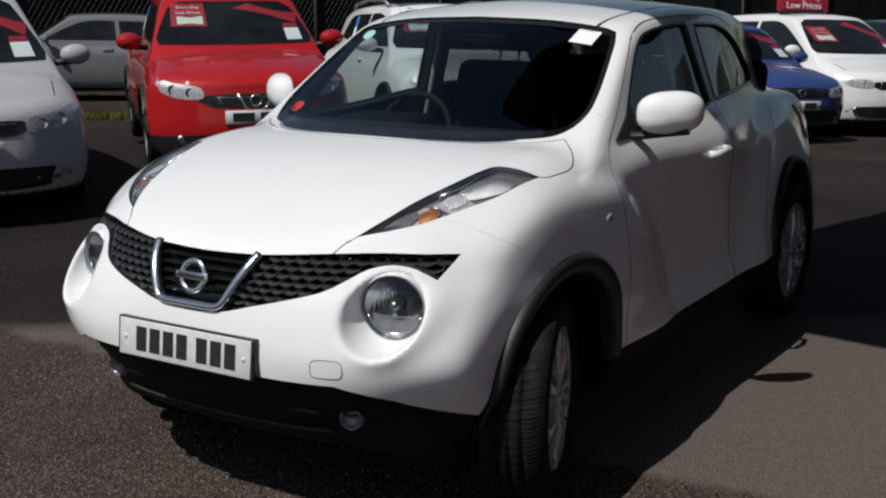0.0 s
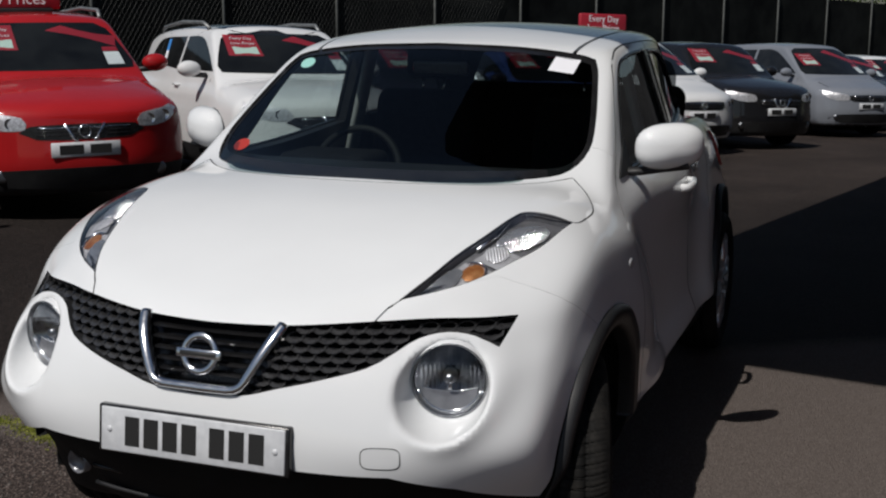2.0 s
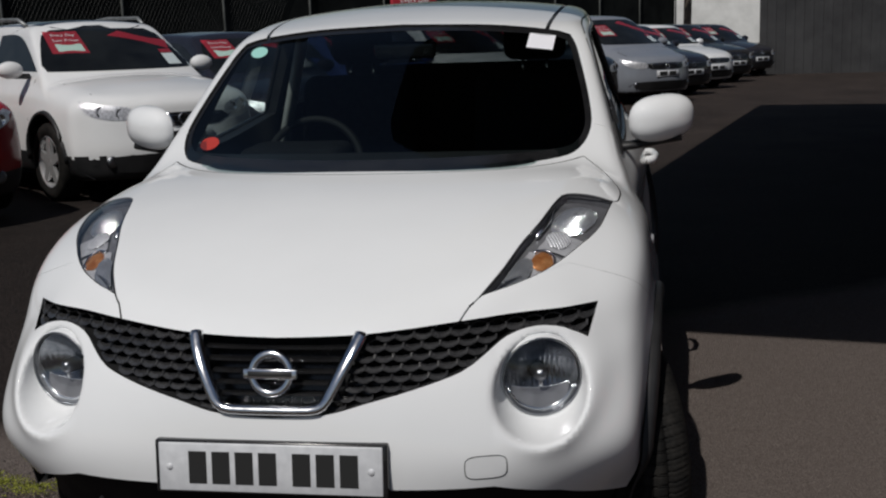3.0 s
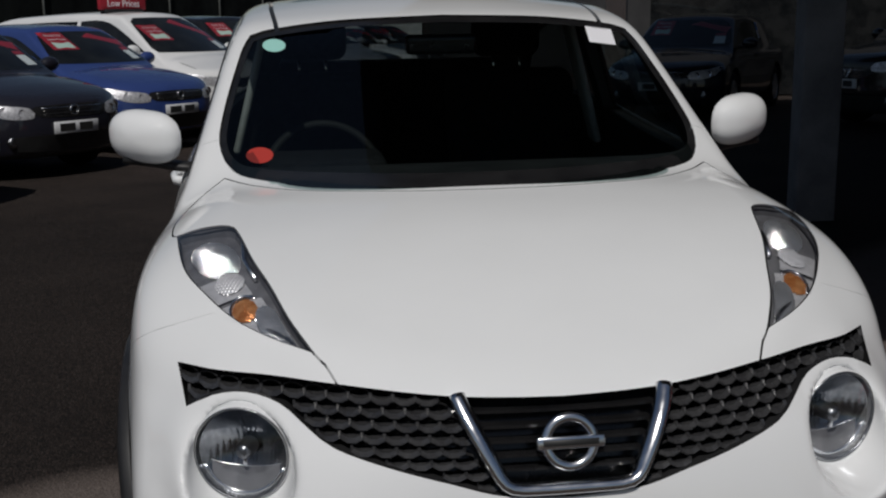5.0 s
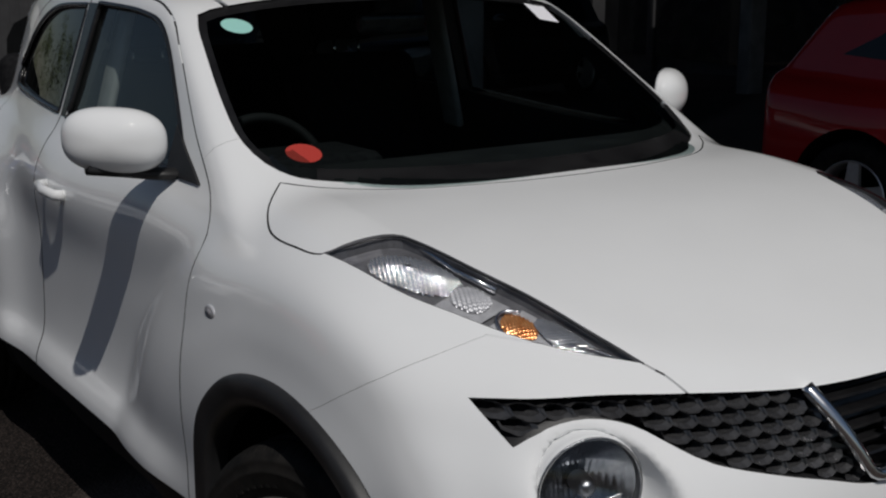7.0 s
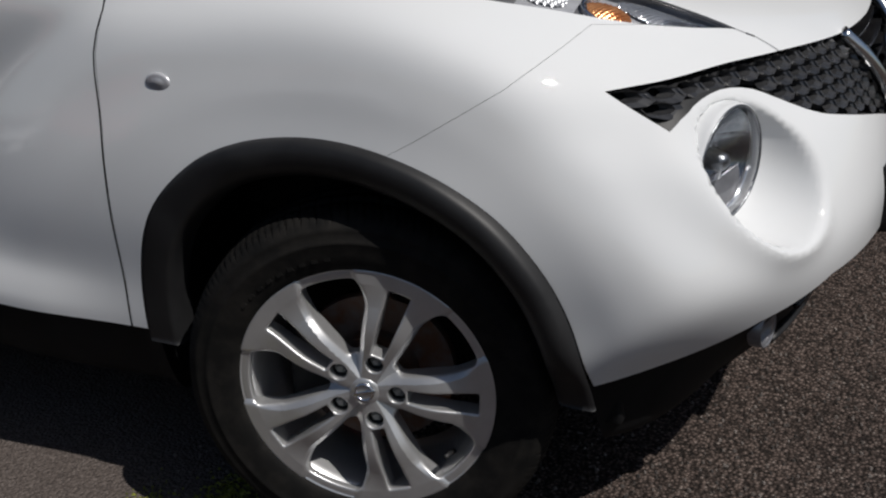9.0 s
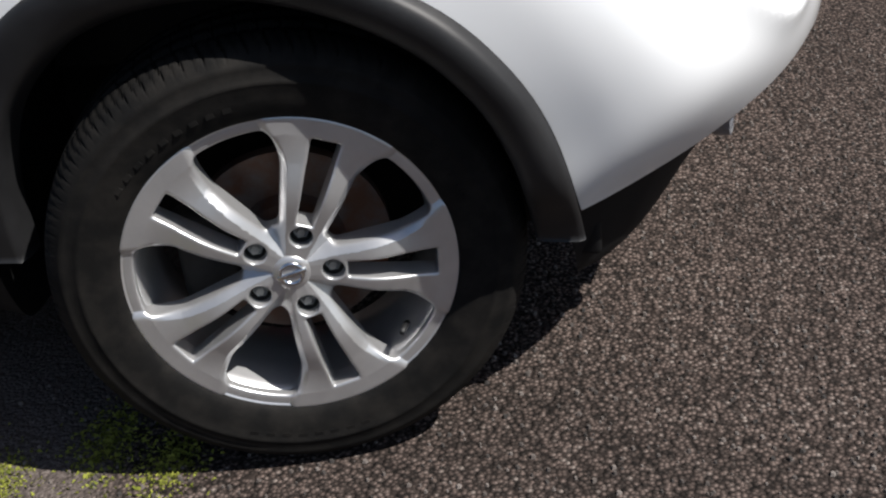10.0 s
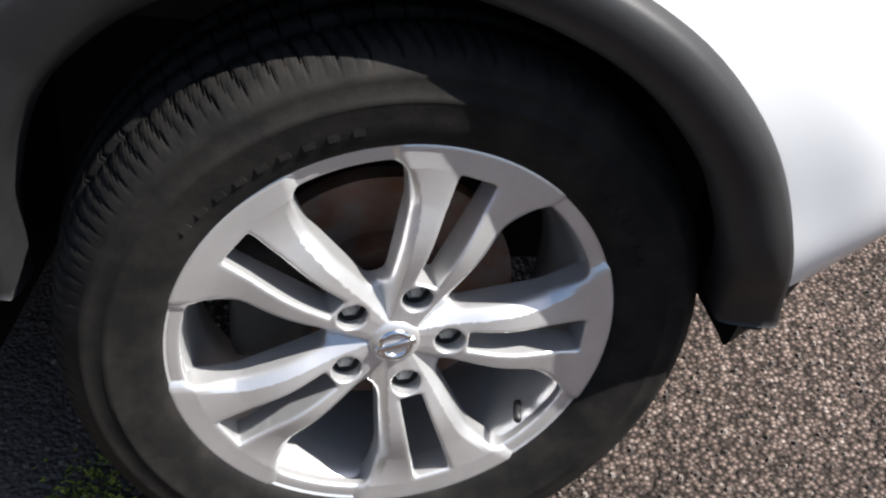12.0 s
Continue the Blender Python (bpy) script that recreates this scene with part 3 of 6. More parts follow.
def carve(me, cutter, how="DIFFERENCE", solver="MANIFOLD"):
    """The mesh me with the closed mesh cutter (verts, faces) taken away or kept."""
    tool = mesh_of("tool", *cutter)
    a, b = bpy.data.objects.new("a", me), bpy.data.objects.new("b", tool)
    bench.collection.objects.link(a)
    bench.collection.objects.link(b)
    mod = a.modifiers.new("cut", "BOOLEAN")
    mod.operation, mod.solver, mod.object = how, solver, b
    bench.view_layers[0].update()
    deps = bench.view_layers[0].depsgraph
    out = bpy.data.meshes.new_from_object(a.evaluated_get(deps), depsgraph=deps)
    for ob in (a, b):
        bpy.data.objects.remove(ob)
    bpy.data.meshes.remove(tool)
    return out


def polished(me, F, near=0.004, rounded=None):
    """Shading normals of the true surface wherever a face lies on it; more freely inside the form rounded."""
    n, loops = len(me.vertices), len(me.loops)
    v = np.empty(n * 3)
    me.vertices.foreach_get("co", v)
    v = v.reshape(-1, 3)
    g = slope(F, v)
    g /= np.linalg.norm(g, axis=1)[:, None] + 1e-9
    on = np.abs(F(*v.T)) < near
    li, total, pn = np.empty(loops, int), np.empty(len(me.polygons), int), np.empty(len(me.polygons) * 3)
    me.loops.foreach_get("vertex_index", li)
    me.polygons.foreach_get("loop_total", total)
    me.polygons.foreach_get("normal", pn)
    fn = np.repeat(pn.reshape(-1, 3), total, 0)
    use = on[li] & ((fn * g[li]).sum(1) > (0.55 if rounded is None else np.where(rounded(*v.T) < 0.03, 0.2, 0.55)[li]))
    smooth(me)
    me.normals_split_custom_set(np.where(use[:, None], g[li], fn).tolist())
    return me


LETTERS = {}


def lettering(words, size, mat, parent, m, depth=0.001, name="lettering", label=""):
    """Real letters in the built-in font, as a mesh."""
    if (words, size) not in LETTERS:
        cu = bpy.data.curves.new(name, "FONT")
        cu.body, cu.size, cu.align_x, cu.align_y, cu.extrude, cu.resolution_u = words, size, "CENTER", "CENTER", depth, 2
        ob = bpy.data.objects.new(name, cu)
        bench.collection.objects.link(ob)
        bench.view_layers[0].update()
        deps = bench.view_layers[0].depsgraph
        LETTERS[(words, size)] = bpy.data.meshes.new_from_object(ob.evaluated_get(deps), depsgraph=deps)
        bpy.data.objects.remove(ob)
    return part(name, LETTERS[(words, size)], mat, parent, label, m)

# ---- the yard ----
def ground_z(y):
    y = min(y, 70.0) - 4.2
    return -0.045 * (math.sqrt(y * y + 0.5) + y) / 2


def yard():
    ys = list(np.arange(-40, -4, 4.0)) + list(np.arange(-4, 10, 0.25)) + list(np.arange(10, 72, 2.0)) + [90, 150, 400, 1500]
    xs = [-1500, -400, -100, -40, -20, -10, -5, -2, -1, 0, 1, 2, 5, 10, 20, 40, 100, 400, 1500]
    ys = [-1500, -400, -100] + ys
    verts = [(x, y, ground_z(y)) for y in ys for x in xs]
    n = len(xs)
    faces = [(i * n + j, i * n + j + 1, (i + 1) * n + j + 1, (i + 1) * n + j) for i in range(len(ys) - 1) for j in range(n - 1)]
    ob = part("ground", smooth(mesh_of("ground", verts, faces)), ASPHALT)
    tagged(ob, "worn dark asphalt yard with pale chippings", "ground", kind="structure")


def tufts(name, spots, mat, label, seed, height, count, spread):
    """Low clumps of short blades."""
    rnd = random.Random(seed)
    verts, faces = [], []
    for x0, y0, k in spots:
        for _ in range(int(count * k)):
            x, y = rnd.gauss(x0, spread), rnd.gauss(y0, spread * 0.55)
            h = height * rnd.uniform(0.35, 1.1)
            a = rnd.uniform(0, 2 * math.pi)
            w = rnd.uniform(0.002, 0.005) * (1 + height * 6)
            dx, dy = math.cos(a) * w, math.sin(a) * w
            lx, ly = rnd.uniform(-1, 1) * h * 0.8, rnd.uniform(-1, 1) * h * 0.8
            z = ground_z(y) - 0.002
            o = len(verts)
            verts += [(x - dx, y - dy, z), (x + dx, y + dy, z), (x + lx * 0.5 + dx * 0.7, y + ly * 0.5 + dy * 0.7, z + h * 0.7), (x + lx * 0.5 - dx * 0.7, y + ly * 0.5 - dy * 0.7, z + h * 0.7), (x + lx, y + ly, z + h)]
            faces += [(o, o + 1, o + 2, o + 3), (o + 3, o + 2, o + 4)]
    ob = part(name, mesh_of(name, verts, faces), mat)
    tagged(ob, label, "plants", kind="stuff")


def chippings():
    """Loose stones of the asphalt where the walker comes closest."""
    rnd = random.Random(4)
    verts, faces = [], []
    for _ in range(7000):
        x, y = rnd.uniform(-1.75, 0.9), rnd.uniform(-1.9, 0.55)
        r = rnd.uniform(0.002, 0.0052)
        q = [rnd.uniform(0.75, 1.2) for _ in range(6)]
        a = rnd.uniform(0, 6.28)
        o = len(verts)
        ring = [(x + r * q[k] * math.cos(a + k * 1.2566), y + r * q[k] * math.sin(a + k * 1.2566)) for k in range(5)]
        verts += [(u, v, -0.001) for u, v in ring] + [(x + (u - x) * 0.6, y + (v - y) * 0.6, r * q[5] * 0.75) for u, v in ring]
        faces += [(o + k, o + (k + 1) % 5, o + 5 + (k + 1) % 5, o + 5 + k) for k in range(5)] + [tuple(range(o + 5, o + 10))]
    m = material("chipping stone", (0.12, 0.11, 0.10), 0.85)
    geo = add(m, "ShaderNodeNewGeometry")
    r = ramp(m, geo, "Random Per Island", ((0.0, (0.03, 0.027, 0.025)), (0.55, (0.10, 0.083, 0.074)), (1.0, (0.20, 0.172, 0.155))))
    wire(m, r, "Color", m.node_tree.nodes["Principled BSDF"], "Base Color")
    tagged(part("chippings", mesh_of("chippings", verts, faces), m), "small pale stone chippings in asphalt", "gravel", kind="stuff")


FENCE_A, FENCE_DIR = Vector((-17.5, 9.0, 0)), Vector((0.459, 0.889, 0)).normalized()


def fence():
    f = thing("fence", "tall dark screened mesh fence on steel posts", "fence", kind="structure")
    side = FENCE_DIR.cross(Vector((0, 0, 1)))
    run = [FENCE_A + FENCE_DIR * d for d in np.arange(-30, 43, 3.0)]
    for a, b in zip(run, run[1:]):
        v = []
        for p in (a, b):
            z = ground_z(p.y)
            for h in (-0.2, 3.4):
                for d in (0.0, 0.03):
                    v.append((p.x - side.x * d, p.y - side.y * d, z + h))
        part("screen_panel", mesh_of("screen_panel", v, [(0, 4, 6, 2), (1, 3, 7, 5), (0, 1, 5, 4), (2, 6, 7, 3), (0, 2, 3, 1), (4, 5, 7, 6)]), SCREEN, f)
    for p in run:
        z = ground_z(p.y)
        q = p + side * 0.05
        part("post", smooth(mesh_of("post", *tube([(q.x, q.y, z - 0.1), (q.x, q.y, z + 3.5)], 0.03, 10))), POST_PAINT, f)
    # diamond wire in front of the screen on the stretch that comes closest
    verts, faces = [], []
    for k in range(-40, 190):
        for lean in (1, -1):
            a = FENCE_A + FENCE_DIR * (k * 0.11 - 2) + side * 0.03
            b = a + FENCE_DIR * (2.6 * 0.62 * lean)
            za, zb = ground_z(a.y) + 0.1, ground_z(b.y) + 2.7
            v, q = tube([(a.x, a.y, za), (b.x, b.y, zb)], 0.0035, 4)
            o = len(verts)
            verts += v
            faces += [tuple(i + o for i in t) for t in q]
    tagged(part("wire_mesh", mesh_of("wire_mesh", verts, faces), WIRE, f), kind="stuff")


def forecourt():
    # canopy of the showroom: its edges throw the straight shadow behind the car
    roof = thing("canopy", "flat dark showroom canopy on square pillars", "canopy", kind="structure", m=pose(-0.9, -0.26, 0, 0, 0, -10))
    part("roof_slab", box_bm(0, 16, 0, 15, 4.2, 4.55, 0.02), SOFFIT, roof)
    part("fascia", box_bm(-0.03, 16.03, -0.04, 0.0, 4.05, 4.7, 0.01), CONCRETE, roof)
    for x, y in ((2.97, 5.76), (10.5, 5.76), (10.5, 12.0)):
        part("pillar", box_bm(x - 0.13, x + 0.13, y - 0.13, y + 0.13, -0.8, 4.2, 0.012), CONCRETE, roof, "square grey pillar")
    wall = thing("showroom", "dark glazed showroom front under the canopy", "building", kind="structure", m=pose(-0.9, -0.5, 0, 0, 0, -10))
    part("wall", box_bm(13.0, 13.3, -6, 26, -1.6, 4.2), SOFFIT, wall)
    for k in range(8):
        part("window_pane", box_bm(12.93, 12.97, -4 + 3.2 * k, -1.0 + 3.2 * k, -0.2, 3.2), DARK_GLASS, wall)
        part("mullion", box_bm(12.88, 13.0, -1.0 + 3.2 * k, -0.8 + 3.2 * k, -1.0, 3.4, 0.01), SOFFIT, wall)
    part("end_wall", box_bm(3.2, 13.0, 20.0, 20.3, -2.0, 4.2), SOFFIT, wall)
    for k in range(3):
        part("window_pane", box_bm(3.6 + 3.1 * k, 6.4 + 3.1 * k, 19.94, 19.98, -0.6, 2.6), DARK_GLASS, wall)
    part("back_wall", box_bm(-1.0, 4.0, 33.0, 33.3, -2.6, 4.0), SOFFIT, wall)
    for k in range(19):
        part("rib", box_bm(-0.9 + 0.25 * k, -0.8 + 0.25 * k, 32.96, 33.0, -2.4, 4.0), SOFFIT, wall)
    far = thing("far_building", "plain white building beyond the yard", "building", m=pose(0, 0, ground_z(70)))
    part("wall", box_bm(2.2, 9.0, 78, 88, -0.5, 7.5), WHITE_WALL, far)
    part("roof", box_bm(1.9, 9.3, 77.7, 88.3, 7.5, 7.9, 0.05), CLADDING, far)


def tree(x, y, h, seed):
    rnd = random.Random(seed)
    z = ground_z(y)
    t = thing("tree", "broad leafy green tree behind the fence", "tree", "trees behind the fence", m=pose(x, y, z))
    part("trunk", smooth(mesh_of("trunk", *tube([(0, 0, -0.2), (0.05, 0.03, h * 0.3), (0.0, 0.1, h * 0.6)], 0.16, 10))), BARK, t)
    verts, faces = [], []
    for k in range(6):
        a = rnd.uniform(0, 6.28)
        e = Vector((math.cos(a) * h * 0.28, math.sin(a) * h * 0.28, h * rnd.uniform(0.45, 0.8)))
        part("limb", smooth(mesh_of("limb", *tube([(0, 0.05, h * 0.35), tuple(e * 0.6 + Vector((0, 0, h * 0.12))), tuple(e)], 0.05, 7))), BARK, t)
    for c in range(60):
        a, r = rnd.uniform(0, 6.28), h * 0.42 * math.sqrt(rnd.random())
        cc = Vector((r * math.cos(a), r * math.sin(a), h * rnd.uniform(0.32, 1.0)))
        for _ in range(70):
            p = cc + Vector((rnd.gauss(0, 0.3), rnd.gauss(0, 0.3), rnd.gauss(0, 0.22)))
            u = Vector((rnd.uniform(-1, 1), rnd.uniform(-1, 1), rnd.uniform(-1, 1))).normalized() * 0.075
            w = u.cross(Vector((rnd.uniform(-1, 1), rnd.uniform(-1, 1), 1))).normalized() * 0.04
            o = len(verts)
            verts += [p - u, p + w, p + u, p - w]
            faces.append((o, o + 1, o + 2, o + 3))
    part("crown", mesh_of("crown", verts, faces), LEAF, t)


yard()
chippings()
tufts("moss", [(-0.86, 0.24, 1.0), (-0.82, 0.36, 1.0), (-0.95, 0.50, 1.2), (-1.10, 0.42, 0.7), (-1.23, 0.33, 1.0), (-1.38, 0.37, 1.1), (-1.50, 0.42, 1.2), (-1.68, 0.46, 0.8)], MOSS, "yellow-green moss growing along a joint in asphalt", 3, 0.007, 1000, 0.050)
tufts("verge_grass", [(-10.3 + 0.30 * k, 8.3 + 0.33 * k + (k % 3) * 0.12, 1.0) for k in range(-6, 7)], GRASS, "rough green grass strip at the yard edge", 5, 0.09, 600, 0.26)
fence()
forecourt()
for k, (x, y, h) in enumerate(((-2.0, 50.0, 6.0), (2.3, 48.5, 8.5), (-6.0, 40.0, 6.5))):
    tree(x, y, h, 20 + k)

# ---- the white crossover car ----
WHEEL_R, STEER = 0.333, radians(13.5)
NUT_ANGLES = [radians(68.8 + 72 * k) for k in range(5)]


def cabin_space(x, y, z):
    a = np.abs(x)
    side = soft(z, ((0.3, 0.74), (1.0, 0.72), (1.1, 0.70), (1.5, 0.55)), 0.02)
    rear = smax(a - side, y - 2.95, 0.05)
    f = smax(smax(greenhouse(x, y, np.maximum(z, 1.12), 0.038), rear, 0.05), 0.42 - z, 0.05)
    return smax(f, 0.62 - 0.75 * np.maximum(z - 1.06, 0) * 1.6 - y, 0.04)


def shell(x, y, z):
    return np.maximum(body(x, y, z), -cabin_space(x, y, z))


def wheel_shape(u, v, w):
    """Five pairs of spokes; u right, v up, w outward from the wheel's face."""
    r = np.sqrt(u * u + v * v) + 1e-6
    ang = np.arctan2(v, u) - NUT_ANGLES[0]
    fold = (ang + math.pi / 5) % (2 * math.pi / 5) - math.pi / 5
    p, q = r * np.cos(fold), np.abs(r * np.sin(fold))
    edge = 0.0195 + 0.205 * p + 1.5 * np.maximum(p - 0.148, 0)**1.5
    slot = 0.0055 + 0.072 * p
    fall = np.clip((0.205 - r) / 0.04, 0, 1)
    face = 0.001 + 0.011 * np.exp(-((r - 0.120) / 0.05)**2) - 0.16 * np.maximum(q - slot, 0) * fall - 0.85 * np.maximum(q - edge + 0.0105, 0) * fall
    face = face - 0.005 * np.clip((q - edge + 0.006) / 0.016, 0, 1)**2 * np.clip((r - 0.165) / 0.03, 0, 1)
    arm = smax(q - edge, r - 0.226, 0.006)
    arm = smax(arm, -smax(np.abs(p - 0.139) - 0.062, q - slot, 0.005), 0.003)
    hub = r - 0.068
    plan = smin(arm, hub, 0.014)
    plan = smax(plan, -smax(np.abs(p - 0.12) - 0.043, q - slot, 0.005), 0.003)
    ring = np.maximum(r - 0.2285, 0.2105 - r)
    plan = smin(plan, ring, 0.024)
    f = smax(smax(plan, w - face, 0.008), -0.036 - w, 0.004)
    well = np.maximum(np.sqrt((p - 0.057)**2 + q * q) - 0.0155, np.abs(w) - 0.026)
    return smax(f, -well, 0.004)


def tyre_mesh():
    prof = [(0.222, -0.012), (0.2285, -0.001), (0.232, 0.003), (0.240, 0.007), (0.262, 0.0135), (0.279, 0.014), (0.282, 0.0155), (0.285, 0.0135), (0.300, 0.010), (0.304, 0.0108), (0.308, 0.0075),
            (0.3165, 0.001), (0.323, -0.007), (0.3275, -0.017), (0.3305, -0.032), (0.332, -0.046), (0.324, -0.049), (0.324, -0.058), (0.3327, -0.061), (0.333, -0.085), (0.325, -0.088), (0.325, -0.098), (0.333, -0.101),
            (0.3325, -0.125), (0.324, -0.128), (0.324, -0.137), (0.332, -0.140), (0.3295, -0.165), (0.323, -0.182), (0.305, -0.196), (0.27, -0.203), (0.235, -0.195), (0.222, -0.18)]
    n = 1080
    verts, faces = lathe(prof, n)
    v = np.array(verts).reshape(n, len(prof), 3)
    for j, (r, w) in enumerate(prof):
        if -0.184 < w < -0.004 and r > 0.3155:
            skew = int(abs(w + 0.09) * 135)
            for k in range(n):
                q = (k + skew) % 15
                deep = 0.0085 if q == 0 else 0.0030 if q == 7 and w > -0.05 else 0.0
                if deep:
                    v[k, j, :2] *= (r - deep * min(1, (r - 0.312) / 0.010)) / r
    return smooth(mesh_of("tyre", v.reshape(-1, 3), faces))


def build_wheel_parts():
    h = 0.0022
    v, f = surface_of(wheel_shape, (-0.24, -0.24, -0.04), (0.24, 0.24, 0.024), h)
    rim = polished(mesh_of("wheel", v, f), wheel_shape, 0.003)
    meshes = {"wheel": rim, "tyre": tyre_mesh()}
    barrel, bf = lathe([(0.2285, -0.002), (0.222, -0.006), (0.211, -0.016), (0.205, -0.03), (0.203, -0.07), (0.196, -0.10), (0.196, -0.16), (0.214, -0.18), (0.222, -0.186)], 96)
    meshes["barrel"] = smooth(mesh_of("barrel", barrel, [q[::-1] for q in bf]))
    meshes["brake_disc"] = crisp(mesh_of("brake_disc", *lathe([(0.0, -0.055), (0.075, -0.055), (0.078, -0.085), (0.142, -0.085), (0.142, -0.107), (0.0, -0.107)], 64)))
    bm = box_bm(-0.16, -0.075, -0.07, 0.07, -0.115, -0.07, 0.012)
    cal = bpy.data.meshes.new("brake_caliper")
    bm.to_mesh(cal)
    bm.free()
    meshes["brake_caliper"] = cal
    nut, nf = lathe([(0.0, -0.008), (0.006, -0.008), (0.0088, -0.0110), (0.0112, -0.0120), (0.0112, -0.028)], 6)
    meshes["wheel_nut"] = mesh_of("wheel_nut", nut, nf)
    # dark cup in the nut well: dirty steel seat plus painted-in depth shade
    meshes["shaded_nut_seat"] = smooth(mesh_of("shaded_nut_seat", *lathe([(0.0, -0.0245), (0.0150, -0.0245), (0.0154, -0.012)], 24)))
    cap, cf = lathe([(0.0, 0.0055), (0.018, 0.005), (0.024, 0.003), (0.0265, 0.0005), (0.0275, -0.004)], 48)
    meshes["centre_cap"] = smooth(mesh_of("centre_cap", cap, cf))
    ring, rf = lathe([(0.0125, 0.0055), (0.014, 0.008), (0.017, 0.008), (0.0185, 0.005)], 40)
    bar = box_bm(-0.021, 0.021, -0.0035, 0.0035, 0.004, 0.0085, 0.001, 1)
    rb = bmesh.new()
    rb.from_mesh(mesh_of("t", ring, rf))
    tmp = bpy.data.meshes.new("t")
    bar.to_mesh(tmp)
    bar.free()
    rb.from_mesh(tmp)
    cm = bpy.data.meshes.new("cap_badge")
    rb.to_mesh(cm)
    rb.free()
    meshes["cap_badge"] = smooth(cm)
    va, vf = tube([(0.193, 0, -0.012), (0.186, 0, 0.006), (0.181, 0, 0.022)], 0.0045, 8)
    meshes["valve"] = smooth(mesh_of("valve", va, vf))
    return meshes


def place_wheel(meshes, parent, m, side):
    mats = {"tyre": RUBBER, "barrel": ALLOY, "brake_disc": RUST_DISC, "brake_caliper": DARK_METAL, "centre_cap": ALLOY, "cap_badge": CHROME, "valve": BLACK_TRIM}
    w = part("wheel", meshes["wheel"], ALLOY, parent, "silver five twin-spoke alloy wheel", m)
    for n, mt in mats.items():
        mm = pose(0, 0, 0)
        if n == "valve":
            mm = pose(0, 0, -0.014, 0, 0, -40)
        if n in ("centre_cap", "cap_badge"):
            mm = pose(0, 0, 0, 0, 0, 15)
        if n == "brake_caliper":
            mm = pose(0, 0, 0, 0, 0, 0 if side < 0 else 180)
        part(n, meshes[n], mt, w, "", mm)
    for a in NUT_ANGLES:
        part("wheel_nut", meshes["wheel_nut"], STEEL, w, "", pose(0.057 * math.cos(a), 0.057 * math.sin(a), -0.002))
        part("shaded_nut_seat", meshes["shaded_nut_seat"], DARK_METAL, w, "", pose(0.057 * math.cos(a), 0.057 * math.sin(a), 0))
    # raised marks on the tyre's wall
    tyre = [c for c in w.children if c.name.startswith("tyre")][0]
    bm = bmesh.new()
    for k, (a0, wd, r0, hh) in enumerate([(100 + 5.2 * i, 0.011, 0.257, 0.0125) for i in range(9)] + [(250 + 5 * i, 0.012, 0.27, 0.006) for i in range(8)] + [(20 + 4 * i, 0.008, 0.262, 0.010) for i in range(6)]):
        a = radians(a0)
        c = box_bm(-wd / 2, wd / 2, -hh / 2, hh / 2, 0, 0.0134 if hh > 0.011 else 0.0150, 0.0)
        bmesh.ops.scale(c, vec=(1, 1, 1), verts=c.verts)
        bmesh.ops.transform(c, matrix=pose(r0 * math.cos(a), r0 * math.sin(a), -0.001, 0, 0, a0 - 90), verts=c.verts)
        t = bpy.data.meshes.new("t")
        c.to_mesh(t)
        c.free()
        bm.from_mesh(t)
        bpy.data.meshes.remove(t)
    tagged(part("raised_marking", bm, RUBBER, tyre), kind="stuff")
    return w


def arch_line():
    """The edge of the front wheel opening, from the sill over the wheel to the bumper."""
    return curve_through([(0.440, 0.36), (0.436, 0.495), (0.391, 0.624), (0.303, 0.716), (0.205, 0.765), (0.088, 0.786), (-0.025, 0.780), (-0.139, 0.747), (-0.236, 0.692), (-0.302, 0.627), (-0.349, 0.552), (-0.381, 0.455), (-0.397, 0.345)], 0.018, False)


